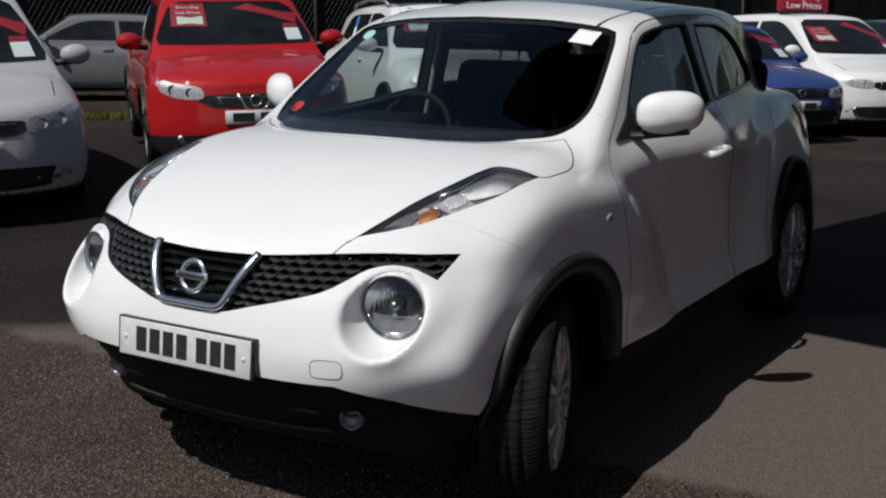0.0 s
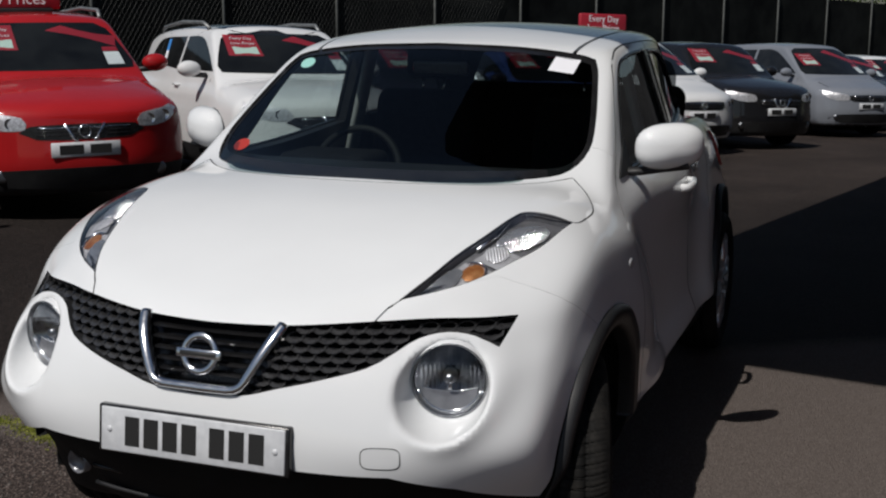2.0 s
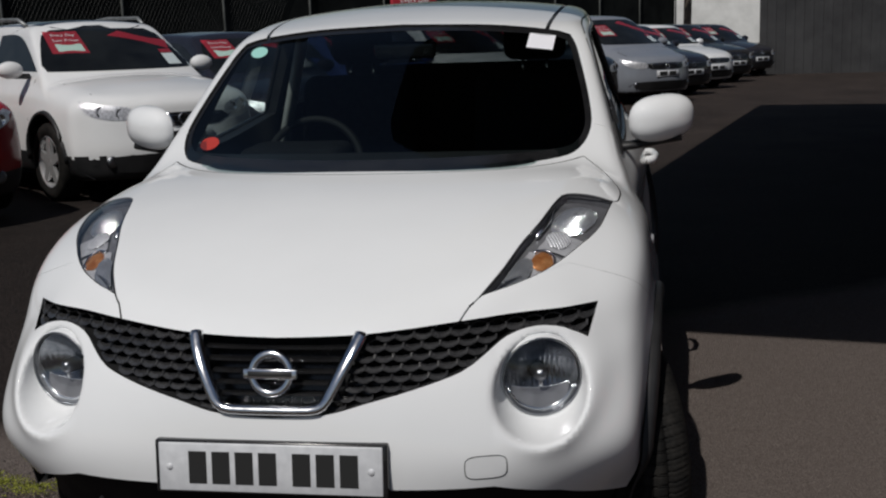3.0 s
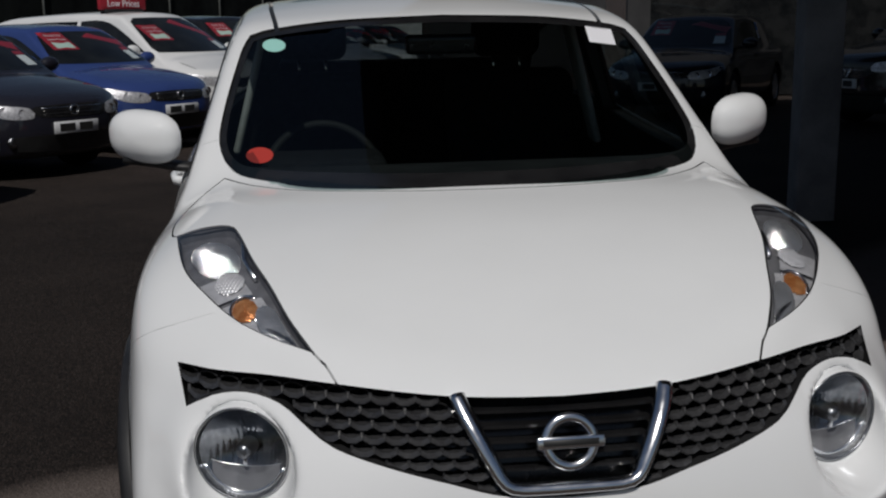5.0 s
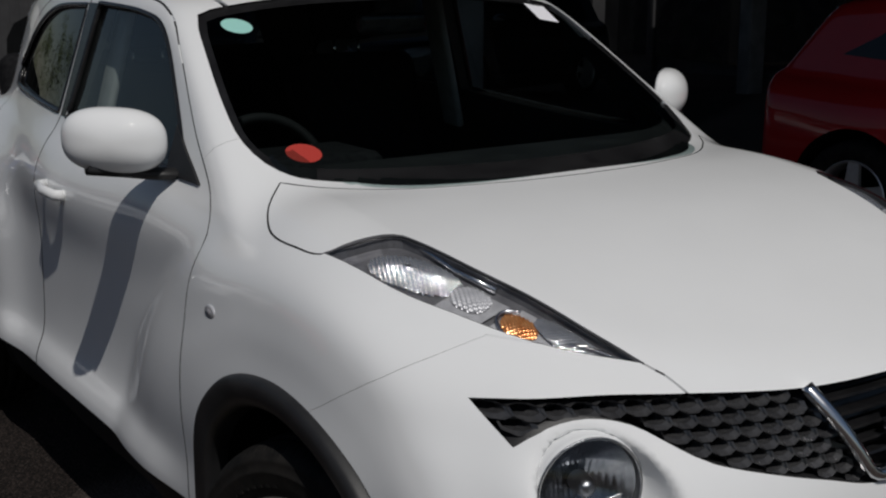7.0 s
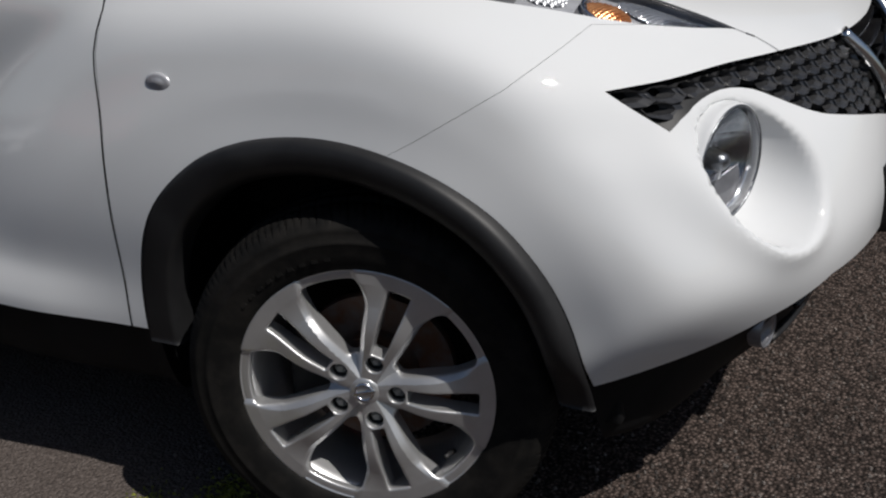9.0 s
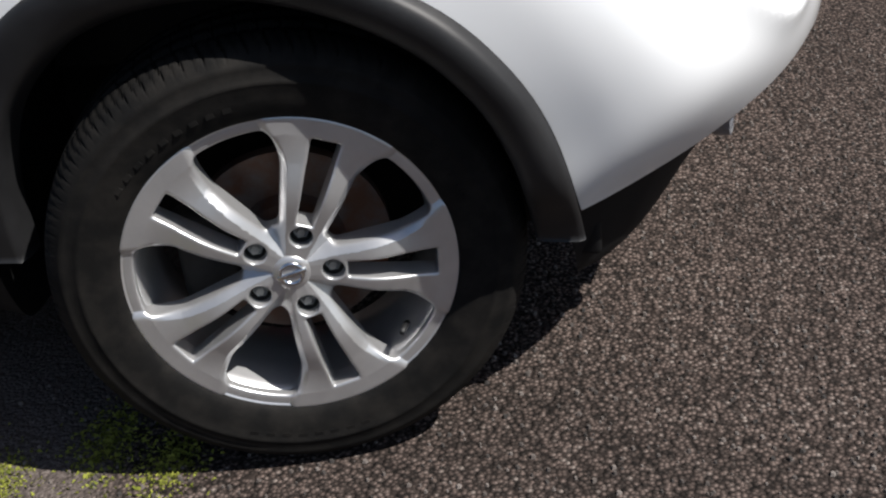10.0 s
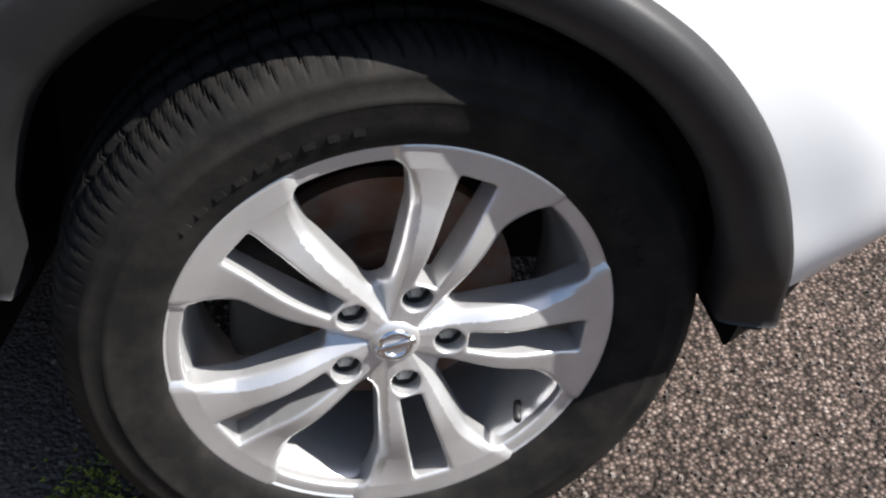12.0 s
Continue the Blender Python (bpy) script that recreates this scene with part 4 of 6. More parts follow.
def main_car():
    car = thing("car", "white crossover car with chrome grille, parked on asphalt", "car")
    v, f = surface_of(shell, (-0.95, -0.86, 0.12), (0.95, 3.38, 1.62), 0.0115)
    solid = mesh_of("shell", v, f)

    # openings
    arch = arch_line() + [(-0.405, 0.05), (0.45, 0.05)]
    for dy, k in ((0, 1.0), (2.52, 0.97)):
        outline = [(0.03 + (y - 0.03) * k + dy, z) for y, z in arch]
        for s in (1, -1):
            solid = carve(solid, prism(outline, "side", *sorted((s * 0.52, s * 1.1))))
    screen = curve_through([(0, 1.097), (0.30, 1.097), (0.55, 1.100), (0.632, 1.118), (0.664, 1.17), (0.655, 1.24), (0.622, 1.345), (0.590, 1.42), (0.54, 1.450), (0.31, 1.479), (0, 1.490)], 0.02, False)
    screen = screen + mirrored(screen)[1:-1]
    solid = carve(solid, prism(screen, "front", -0.1, 1.25))
    front_win = curve_through([(0.69, 1.085, 0), (0.85, 1.245), (1.03, 1.395), (1.22, 1.438), (1.56, 1.452, 0), (1.60, 1.125, 0), (1.1, 1.092)], 0.03)
    rear_win = curve_through([(1.685, 1.132, 0), (1.665, 1.445, 0), (2.05, 1.425), (2.33, 1.345), (2.50, 1.215, 0), (2.48, 1.150, 0)], 0.03)
    for s in (1, -1):
        for o in (front_win, rear_win):
            solid = carve(solid, prism(o, "side", *sorted((s * 0.42, s * 1.1))))
    back_win = curve_through([(-0.5, 1.12, 0), (0.5, 1.12, 0), (0.45, 1.38), (-0.45, 1.38)], 0.05)
    solid = carve(solid, prism(back_win, "front", 2.75, 3.6))

    grille_half = curve_through([(0, 0.8475), (0.2, 0.852), (0.413, 0.865), (0.572, 0.869), (0.722, 0.862, 0), (0.702, 0.801, 0), (0.649, 0.829), (0.585, 0.840), (0.522, 0.827), (0.470, 0.793), (0.425, 0.768), (0.33, 0.742), (0.225, 0.716), (0.124, 0.690), (0, 0.682)], 0.02, False)
    grille = grille_half + mirrored(grille_half)[1:-1]
    solid = carve(solid, slab(body, grille, "front", 1, -0.12, 0.075))
    lamp_r = curve_through([(0.747, 0.050, 0), (0.690, 0.026), (0.622, -0.004), (0.600, -0.056), (0.568, -0.195), (0.531, -0.312), (0.496, -0.425), (0.452, -0.520, 0), (0.530, -0.462), (0.603, -0.385), (0.666, -0.280), (0.720, -0.145)], 0.018)
    lamp_l = mirrored(lamp_r)
    for o in (lamp_r, lamp_l):
        solid = carve(solid, slab(body, o, "top", 1, -0.12, 0.055))
    eye = EYE
    for s in (1, -1):
        line = curve_through([(s * 0.497, 0.96), (s * 0.512, 1.3), (s * 0.508, 1.9), (s * 0.47, 2.6), (s * 0.44, 2.95)], 0.06, False)
        strip = [(x - 0.007, y) for x, y in line] + [(x + 0.007, y) for x, y in line[::-1]]
        solid = carve(solid, slab(body, strip, "top", 1, -0.05, 0.016, 0.2))

    # panels, each parted from the next by a narrow gap
    def split(me, cutter, wider):
        return carve(me, cutter, "INTERSECT"), carve(me, wider)

    low = [(-1.1, 0.383), (-0.79, 0.383), (-0.64, 0.472), (-0.5, 0.515), (0, 0.522), (0.5, 0.515), (0.64, 0.472), (0.79, 0.383), (1.1, 0.383), (1.1, 0.0), (-1.1, 0.0)]
    lower, solid = split(solid, prism(low, "front", -1.2, 3.6), prism([(x, z + (0.002 if z > 0 else 0)) for x, z in low], "front", -1.2, 3.6))
    hood_half = curve_through([(0, -0.85, 0), (0.30, -0.85, 0), (0.413, -0.582), (0.452, -0.518), (0.498, -0.425), (0.533, -0.312), (0.570, -0.195), (0.602, -0.056), (0.624, -0.001), (0.690, 0.030), (0.749, 0.056), (0.760, 0.14), (0.758, 0.225), (0.741, 0.29), (0.702, 0.362), (0.648, 0.415, 0), (0.57, 0.325), (0.43, 0.225), (0.2, 0.165), (0, 0.15)], 0.02, False)
    hood = hood_half + mirrored(hood_half)[1:-1]
    bonnet, solid = split(solid, prism(hood, "top", 0.80, 1.4), prism(grown(hood, 0.004), "top", 0.80, 1.4))
    nose = [(-1.2, 0.0), (-1.2, 0.868), (-0.62, 0.868), (-0.585, 0.868), (-0.52, 0.914), (-0.42, 0.934), (-0.338, 0.946), (-0.304, 0.916), (-0.256, 0.878), (-0.117, 0.793), (0.05, 0.70), (0.05, 0.0)]
    bumper, solid = split(solid, prism(nose, "side", -1.1, 1.1), prism(grown(nose, 0.0007), "side", -1.1, 1.1))
    doors, wings = [], []
    front_door = curve_through([(0.478, 0.30, 0), (0.480, 0.60), (0.483, 0.76), (0.500, 0.89), (0.490, 0.99), (0.542, 1.066), (0.70, 1.180), (0.90, 1.345), (1.04, 1.435), (1.25, 1.475), (1.64, 1.482, 0), (1.655, 1.1), (1.655, 0.7), (1.64, 0.30, 0)], 0.03)
    rear_door = curve_through([(1.648, 0.30, 0), (1.663, 0.7), (1.663, 1.1), (1.648, 1.482, 0), (2.08, 1.462), (2.38, 1.375), (2.56, 1.20, 0), (2.50, 1.05), (2.36, 0.93), (2.18, 0.80), (2.09, 0.6), (2.07, 0.30, 0)], 0.03)
    wing = [(-0.9, 0.2), (-0.9, 1.25), (0.33, 1.30), (0.572, 1.184), (0.60, 1.155), (0.627, 1.128), (0.536, 1.064), (0.484, 0.99), (0.493, 0.89), (0.477, 0.76), (0.474, 0.60), (0.472, 0.2)]
    for s in (1, -1):
        lo_, hi_ = sorted((s * 0.40, s * 1.1))
        d1, solid = split(solid, prism(front_door, "side", lo_, hi_), prism(grown(front_door, 0.004), "side", lo_, hi_))
        d2, solid = split(solid, prism(rear_door, "side", lo_, hi_), prism(grown(rear_door, 0.004), "side", lo_, hi_))
        lo_, hi_ = sorted((s * 0.30, s * 1.1))
        wg, solid = split(solid, prism(wing, "side", lo_, hi_), prism(grown(wing, 0.001), "side", lo_, hi_))
        doors.append((s, d1, d2))
        wings.append((s, wg))

    def painted(me, front=PAINT_WHITE):
        """Paint outside, dark trim on what lies within."""
        polished(me, body, 0.004, funnel)
        me.materials.clear()
        me.materials.append(front)
        me.materials.append(BLACK_TRIM)
        me.materials.append(LAMP_DARK)
        c = np.empty(len(me.polygons) * 3)
        me.polygons.foreach_get("center", c)
        x, y, z = c.reshape(-1, 3).T
        inner = body(x, y, z) < -0.006
        lamp_wall = inner & (np.abs(x) > 0.43) & (np.abs(x) < 0.765) & (y > -0.54) & (y < 0.06) & (z > 0.84)
        me.polygons.foreach_set("material_index", inner.astype(int) + lamp_wall.astype(int))
        return me

    part("body", painted(solid), None, car, "white painted roof, pillars and quarters")
    part("bonnet", painted(bonnet), None, car, "smooth white bonnet")
    part("front_bumper", painted(bumper), None, car)
    for s, d1, d2 in doors:
        fd = part("front_door", painted(d1), None, car)
        rd = part("rear_door", painted(d2), None, car)
        for o, d, g, n in ((front_win, fd, SIDE_GLASS, "window_pane"), (rear_win, rd, PRIVACY_GLASS, "window_pane")):
            vv, ff = sheet(body, grown(o, 0.006), "side", s, 0.012, 0.08)
            pane = part(n, smooth(mesh_of(n, vv, ff)), g, d)
            # black seal round the pane
            ring = onto(body, np.array(o), "side", s) + shift(axis="side", sign=s, d=0.004)
            part("window_seal", smooth(mesh_of("window_seal", *tube(ring, 0.009, 6, True))), GLOSS_BLACK, d)
        # grab handle
        hv = onto(body, np.array([(1.35, 0.945), (1.43, 0.95), (1.52, 0.952)]), "side", s)
        out = np.array((s, 0, 0))
        pts = [hv[0], hv[0] + 0.022 * out + (0, 0.012, 0), hv[1] + 0.034 * out, hv[2] + 0.026 * out - (0, 0.012, 0), hv[2]]
        part("door_handle", smooth(mesh_of("door_handle", *tube(pts, 0.013, 10, False, 1.2))), PAINT_WHITE, fd)
        door_mirror(s, fd)
        filler = [(1.612, 1.128), (1.568, 1.452), (1.652, 1.452), (1.655, 1.128)]
        part("pillar_trim", crisp(mesh_of("pillar_trim", *slab(body, filler, "side", s, -0.002, 0.006, 0.1))), GLOSS_BLACK, fd)
    for s, wg in wings:
        wp = part("front_wing", painted(wg), None, car)
        p = onto(body, np.array([(0.354, 0.854)]), "side", s)[0]
        vv, ff = lathe([(0.0, 0.0045), (0.009, 0.004), (0.012, 0.0022), (0.016, 0.003), (0.0195, 0.001), (0.020, -0.004)], 24)
        mm = Matrix.Translation(p) @ pose(0, 0, 0, 0, 90 * s, 0) @ Matrix.Diagonal((0.8, 1.3, 1, 1))
        part("side_repeater", smooth(mesh_of("side_repeater", vv, ff)), LAMP_PLATE, wp, "small clear oval side repeater", mm)
    for ob_me in (lower,):
        n = len(ob_me.vertices)
        c = np.empty(n * 3)
        ob_me.vertices.foreach_get("co", c)
        c = c.reshape(-1, 3)
        fwd = np.clip((-0.1 - c[:, 1]) / 0.5, 0, 1)
        middle = np.clip((0.66 - np.abs(c[:, 0])) / 0.2, 0, 1)
        sill = np.clip((c[:, 1] - 0.40) / 0.1, 0, 1) * np.clip((2.2 - c[:, 1]) / 0.1, 0, 1)
        c[:, 0] *= 0.988 - 0.018 * fwd - 0.045 * sill
        c[:, 1] += (0.035 + 0.24 * np.maximum(0.50 - c[:, 2], 0) * middle) * fwd
        ob_me.vertices.foreach_set("co", c.ravel())
        ob_me.update()
        part("lower_trim", crisp(ob_me, 30), SILL_BLACK, car, "black lower bumper, sills and valance")

    # black arch trims and the wheel wells behind them
    for dy, k in ((0, 1.0), (2.52, 0.97)):
        for s in (1, -1):
            flat = np.array([(0.03 + (y - 0.03) * k + dy, z) for y, z in arch_line()])
            edge = onto(lambda x, y, z: lower_body(x, y, z), flat, "side", s)
            edge[:, 0] = s * pw(np.abs(edge[:, 0]), ((0.6, 0.72), (0.78, 0.80), (0.9, 0.895)))
            rows = []
            for rr, dx in ((1.0, -0.002), (0.994, 0.010), (0.978, 0.017), (0.945, 0.020), (0.905, 0.018), (0.872, 0.012), (0.850, 0.001), (0.836, -0.016), (0.832, -0.05)):
                rows.append([(p[0] + s * (dx if dx < 0 else dx * min(1, max(0.25, (q[1] - 0.36) / 0.12)) * (1 + min(0.3, max(0, -0.12 - q[0] + dy) * 2) if q[0] - dy < 0.2 else max(0.1, 1 - (q[0] - dy - 0.2) / 0.2))), 0.03 + dy + (q[0] - 0.03 - dy) * rr, q[1] + (q[1] - 0.365) * (rr - 1) * min(1, max(0, (q[1] - 0.365) / 0.15))) for p, q in zip(edge, flat)])
            n = len(flat)
            vv = [p for r in rows for p in r]
            ff = [(i * n + j, i * n + j + 1, (i + 1) * n + j + 1, (i + 1) * n + j) for i in range(len(rows) - 1) for j in range(n - 1)]
            ff += [tuple(i * n for i in range(len(rows)))[::-1], tuple(i * n + n - 1 for i in range(len(rows)))]
            me = smooth(mesh_of("arch_trim", vv, ff if s < 0 else [q[::-1] for q in ff]))
            trim = part("arch_trim", me, BLACK_TRIM, car, "black plastic wheel arch trim")
            # the liner behind it
            rows = []
            for rr, dx in ((0.842, -0.045), (0.90, -0.10), (0.96, -0.30)):
                rows.append([(p[0] + s * dx, 0.03 + dy + (q[0] - 0.03 - dy) * rr, max(0.41, q[1] + (q[1] - 0.365) * (rr - 1) * min(1, max(0, (q[1] - 0.365) / 0.15)))) for p, q in zip(edge, flat)])
            vv = [p for r in rows for p in r]
            ff = [(i * n + j, i * n + j + 1, (i + 1) * n + j + 1, (i + 1) * n + j) for i in range(2) for j in range(n - 1)]
            part("wheel_liner", smooth(mesh_of("wheel_liner", vv, ff if s < 0 else [q[::-1] for q in ff])), SILL_BLACK, trim)

    for s in (1, -1):
        lo_, hi_ = sorted((s * 0.50, s * 0.71))
        part("wheel_deflector", box_bm(lo_, hi_, -0.415, -0.375, 0.27, 0.40, 0.008), SILL_BLACK, car)
        tail = curve_through([(2.93, 1.005, 0), (3.02, 0.985), (3.07, 0.935), (3.05, 0.86), (3.01, 0.825, 0), (2.99, 0.87), (2.985, 0.94)], 0.02)
        tl = part("tail_lamp", crisp(mesh_of("tail_lamp", *slab(body, tail, "side", s, -0.010, 0.01, 0.03))), TAIL_RED, car, "red boomerang-shaped tail lamp")
    grille_parts(car, grille, eye)
    for o, s in ((lamp_r, 1), (lamp_l, -1)):
        upper_lamp(car, o, s)
        round_lamp(car, eye, s)
    glazing(car, screen, back_win)
    number_plate(car)
    cabin(car)

    meshes = build_wheel_parts()
    for s in (-1, 1):
        for y, steer in ((0.0, STEER if s < 0 else radians(17)), (2.53, 0.0)):
            fw = Vector((math.sin(steer), -math.cos(steer), 0)) * (1 if s < 0 else -1)
            up = Vector((0, 0, 1))
            n = fw.cross(up)
            m = Matrix((fw, up, n)).transposed().to_4x4()
            m.translation = (s * 0.851, y, WHEEL_R)
            place_wheel(meshes, car, m, s)
    return car


def door_mirror(s, door):
    c = (0.882, 0.785, 1.168)

    def shape(x, y, z):
        du, dv = (s * x - c[0]) * 0.819 + (y - c[1]) * 0.574, (y - c[1]) * 0.819 - (s * x - c[0]) * 0.574
        u, v, w = du / 0.121, dv / 0.066, (z - c[2] - 0.04 * du) / 0.076
        r = (np.abs(u)**2.6 + np.abs(w)**2.6)**(2 / 2.6) + np.where(v < 0, v * v, 0)
        return smax((np.sqrt(r) - 1) * 0.07, dv - 0.016, 0.012)

    v, f = surface_of(shape, (s * c[0] - 0.17, c[1] - 0.16, c[2] - 0.1), (s * c[0] + 0.17, c[1] + 0.16, c[2] + 0.1), 0.008)
    mir = part("door_mirror", polished(mesh_of("door_mirror", v, f), shape), PAINT_WHITE, door, "white door mirror shell on a black foot")
    pts = [(s * 0.735, 0.735, 1.082), (s * 0.79, 0.765, 1.083), (s * 0.86, 0.79, 1.093), (s * 0.945, 0.80, 1.105)]
    part("mirror_foot", smooth(mesh_of("mirror_foot", *tube(pts, 0.030, 12, False, 0.5))), BLACK_TRIM, mir, "black mirror foot")
    tri = [(0.60, 1.078), (0.70, 1.078), (0.79, 1.088), (0.80, 1.19), (0.72, 1.14)]
    part("mirror_base", crisp(mesh_of("mirror_base", *slab(body, tri, "side", s, -0.006, 0.01, 0.06))), BLACK_TRIM, mir)
    g = [(0.106 * math.copysign(abs(math.cos(t))**0.75, math.cos(t)), 0.064 * math.copysign(abs(math.sin(t))**0.75, math.sin(t))) for t in np.linspace(0, 2 * math.pi, 40)[:-1]]
    me = mesh_of("mirror_glass", [(s * (c[0] + a * 0.819 - 0.0185 * 0.574), c[1] + 0.0185 * 0.819 + a * 0.574, c[2] + b + 0.04 * a) for a, b in g], [tuple(range(len(g)))])
    part("mirror_glass", me, CHROME, mir)


def grille_parts(car, outline, eye):
    gr = part("grille", smooth(mesh_of("grille", *sheet(body, grown(outline, -0.002), "front", 1, 0.062, 0.04))), GLOSS_BLACK, car, "black honeycomb front grille")
    p = np.array(outline)

    def inside(x, z, d=0.006):
        q = np.array(grown(outline, -d))
        c = False
        for a, b in zip(q, np.roll(q, -1, 0)):
            if (a[1] > z) != (b[1] > z) and x < (b[0] - a[0]) * (z - a[1]) / (b[1] - a[1]) + a[0]:
                c = not c
        return c

    vee = [(0.197, 0.853), (0.186, 0.828), (0.130, 0.722), (0.122, 0.711), (0.110, 0.704), (0.092, 0.701), (0, 0.700)]
    vee = vee + [(-x, z) for x, z in vee[-2::-1]]
    flat = np.array(curve_through(vee, 0.012, False))
    path = onto(body, flat, "front") + shift("front", 1, -0.001)
    verts, faces = tube(path, 0.0165, 14, False, 0.75)
    part("chrome_vee", smooth(mesh_of("chrome_vee", verts, faces)), CHROME, gr, "bright chrome V-shaped grille bar")

    def vee_half(z):
        return 0.122 + (z - 0.711) * 0.52

    # slats inside the V
    for k, z in enumerate((0.728, 0.752, 0.776, 0.800, 0.824)):
        w = vee_half(z) - 0.004
        fl = np.array([(x, z) for x in np.linspace(-w, w, 14)])
        q = onto(body, fl, "front") + shift("front", 1, 0.030)
        v = [tuple(b + np.array(o)) for b in q for o in ((0, -0.012, 0.0025), (0, -0.012, -0.0035), (0, 0.02, -0.007), (0, 0.02, -0.001))]
        f = [(4 * i + j, 4 * i + 4 + j, 4 * i + 4 + (j + 1) % 4, 4 * i + (j + 1) % 4) for i in range(13) for j in range(4)]
        part("slat", crisp(mesh_of("slat", v, [t[::-1] for t in f])), GLOSS_BLACK, gr)
    # honeycomb on both wings of the grille
    for s in (1, -1):
        verts, faces = [], []
        a, b = 0.0228, 0.0124
        for row in range(19):
            z = 0.686 + row * b * 1.62
            for col in range(30):
                x = s * (0.13 + (col + 0.5 * (row % 2)) * a * 1.78)
                if not inside(x, z) or abs(x) < vee_half(z) + 0.022:
                    continue
                hexa = [(x + a * cx, z + b * cz) for cx, cz in ((0.98, 0.42), (0.98, -0.42), (0.35, -0.98), (-0.35, -0.98), (-0.98, -0.42), (-0.98, 0.42), (-0.35, 0.98), (0.35, 0.98))]
                inner = [(x + (u - x) * 0.76, z + 0.0012 + (w - z) * 0.62) for u, w in hexa]
                base = onto(body, np.array(hexa + inner + inner), "front", reach=1.2) + shift("front", 1, 0.012)
                base[8:16] += (0, 0.008, 0)
                base[16:] += (0, 0.034, 0)
                o = len(verts)
                verts += [tuple(q) for q in base]
                for i in range(8):
                    j = (i + 1) % 8
                    faces += [(o + i, o + j, o + 8 + j, o + 8 + i), (o + 8 + i, o + 8 + j, o + 16 + j, o + 16 + i)]
        if s < 0:
            faces = [f[::-1] for f in faces]
        part("honeycomb", mesh_of("honeycomb", verts, faces), GRILLE_BLACK, gr)
    # ring and bar badge
    centre = onto(body, np.array([(0, 0.778)]), "front")[0] + (0, -0.004, 0)
    v, f = lathe([(0.040 + 0.0085 * math.cos(t), 0.0075 * math.sin(t)) for t in np.linspace(0, 2 * math.pi, 13)[:-1]], 56, True)
    m = Matrix.Translation(centre) @ pose(0, 0, 0, 76, 0, 0)
    part("badge_ring", smooth(mesh_of("badge_ring", [(1.12 * x, 1.12 * y, z) for x, y, z in v], f)), CHROME, gr, "round chrome badge", m)
    part("badge_bar", box_bm(-0.063, 0.063, -0.0115, 0.0115, -0.006, 0.010, 0.003), CHROME, gr, "", m)
    part("badge_inlay", box_bm(-0.052, 0.052, -0.006, 0.006, 0.009, 0.0108, 0.001, 1), PLATE_BLACK, gr, "", m)


def bowl(rx, ry, depth, facets=24, rings=8):
    """A faceted concave reflector, its mouth to +z."""
    verts, faces = [], []
    for i in range(rings + 1):
        r = i / rings
        for k in range(facets):
            a = 2 * math.pi * k / facets
            wob = 1 + 0.03 * (k % 2) * (i % 2)
            verts.append((rx * r * math.cos(a) * wob, ry * r * math.sin(a) * wob, -depth * (1 - r * r)))
    for i in range(rings):
        for k in range(facets):
            j = (k + 1) % facets
            faces.append((i * facets + k, (i + 1) * facets + k, (i + 1) * facets + j, i * facets + j))
    return verts, faces


def lamp_bowl(r, depth):
    """A round bowl, its mouth to +z: smooth above, pressed into narrow upright flutes at the sides and below."""
    verts, faces, n, rings = [], [], 128, 22
    for i in range(rings + 1):
        q = 0.14 + 0.86 * i / rings
        for k in range(n):
            a = 2 * math.pi * k / n
            x, y = r * q * math.cos(a), r * q * math.sin(a)
            flute = 0.0016 * abs(math.sin(x * math.pi / 0.0105)) * min(1, 4 * (1 - q)) * (1 if y < 0.03 else 0.3)
            verts.append((x, y, -depth * (1 - q * q) + flute))
    for i in range(rings):
        for k in range(n):
            j = (k + 1) % n
            faces.append((i * n + k, (i + 1) * n + k, (i + 1) * n + j, i * n + j))
    return verts, faces


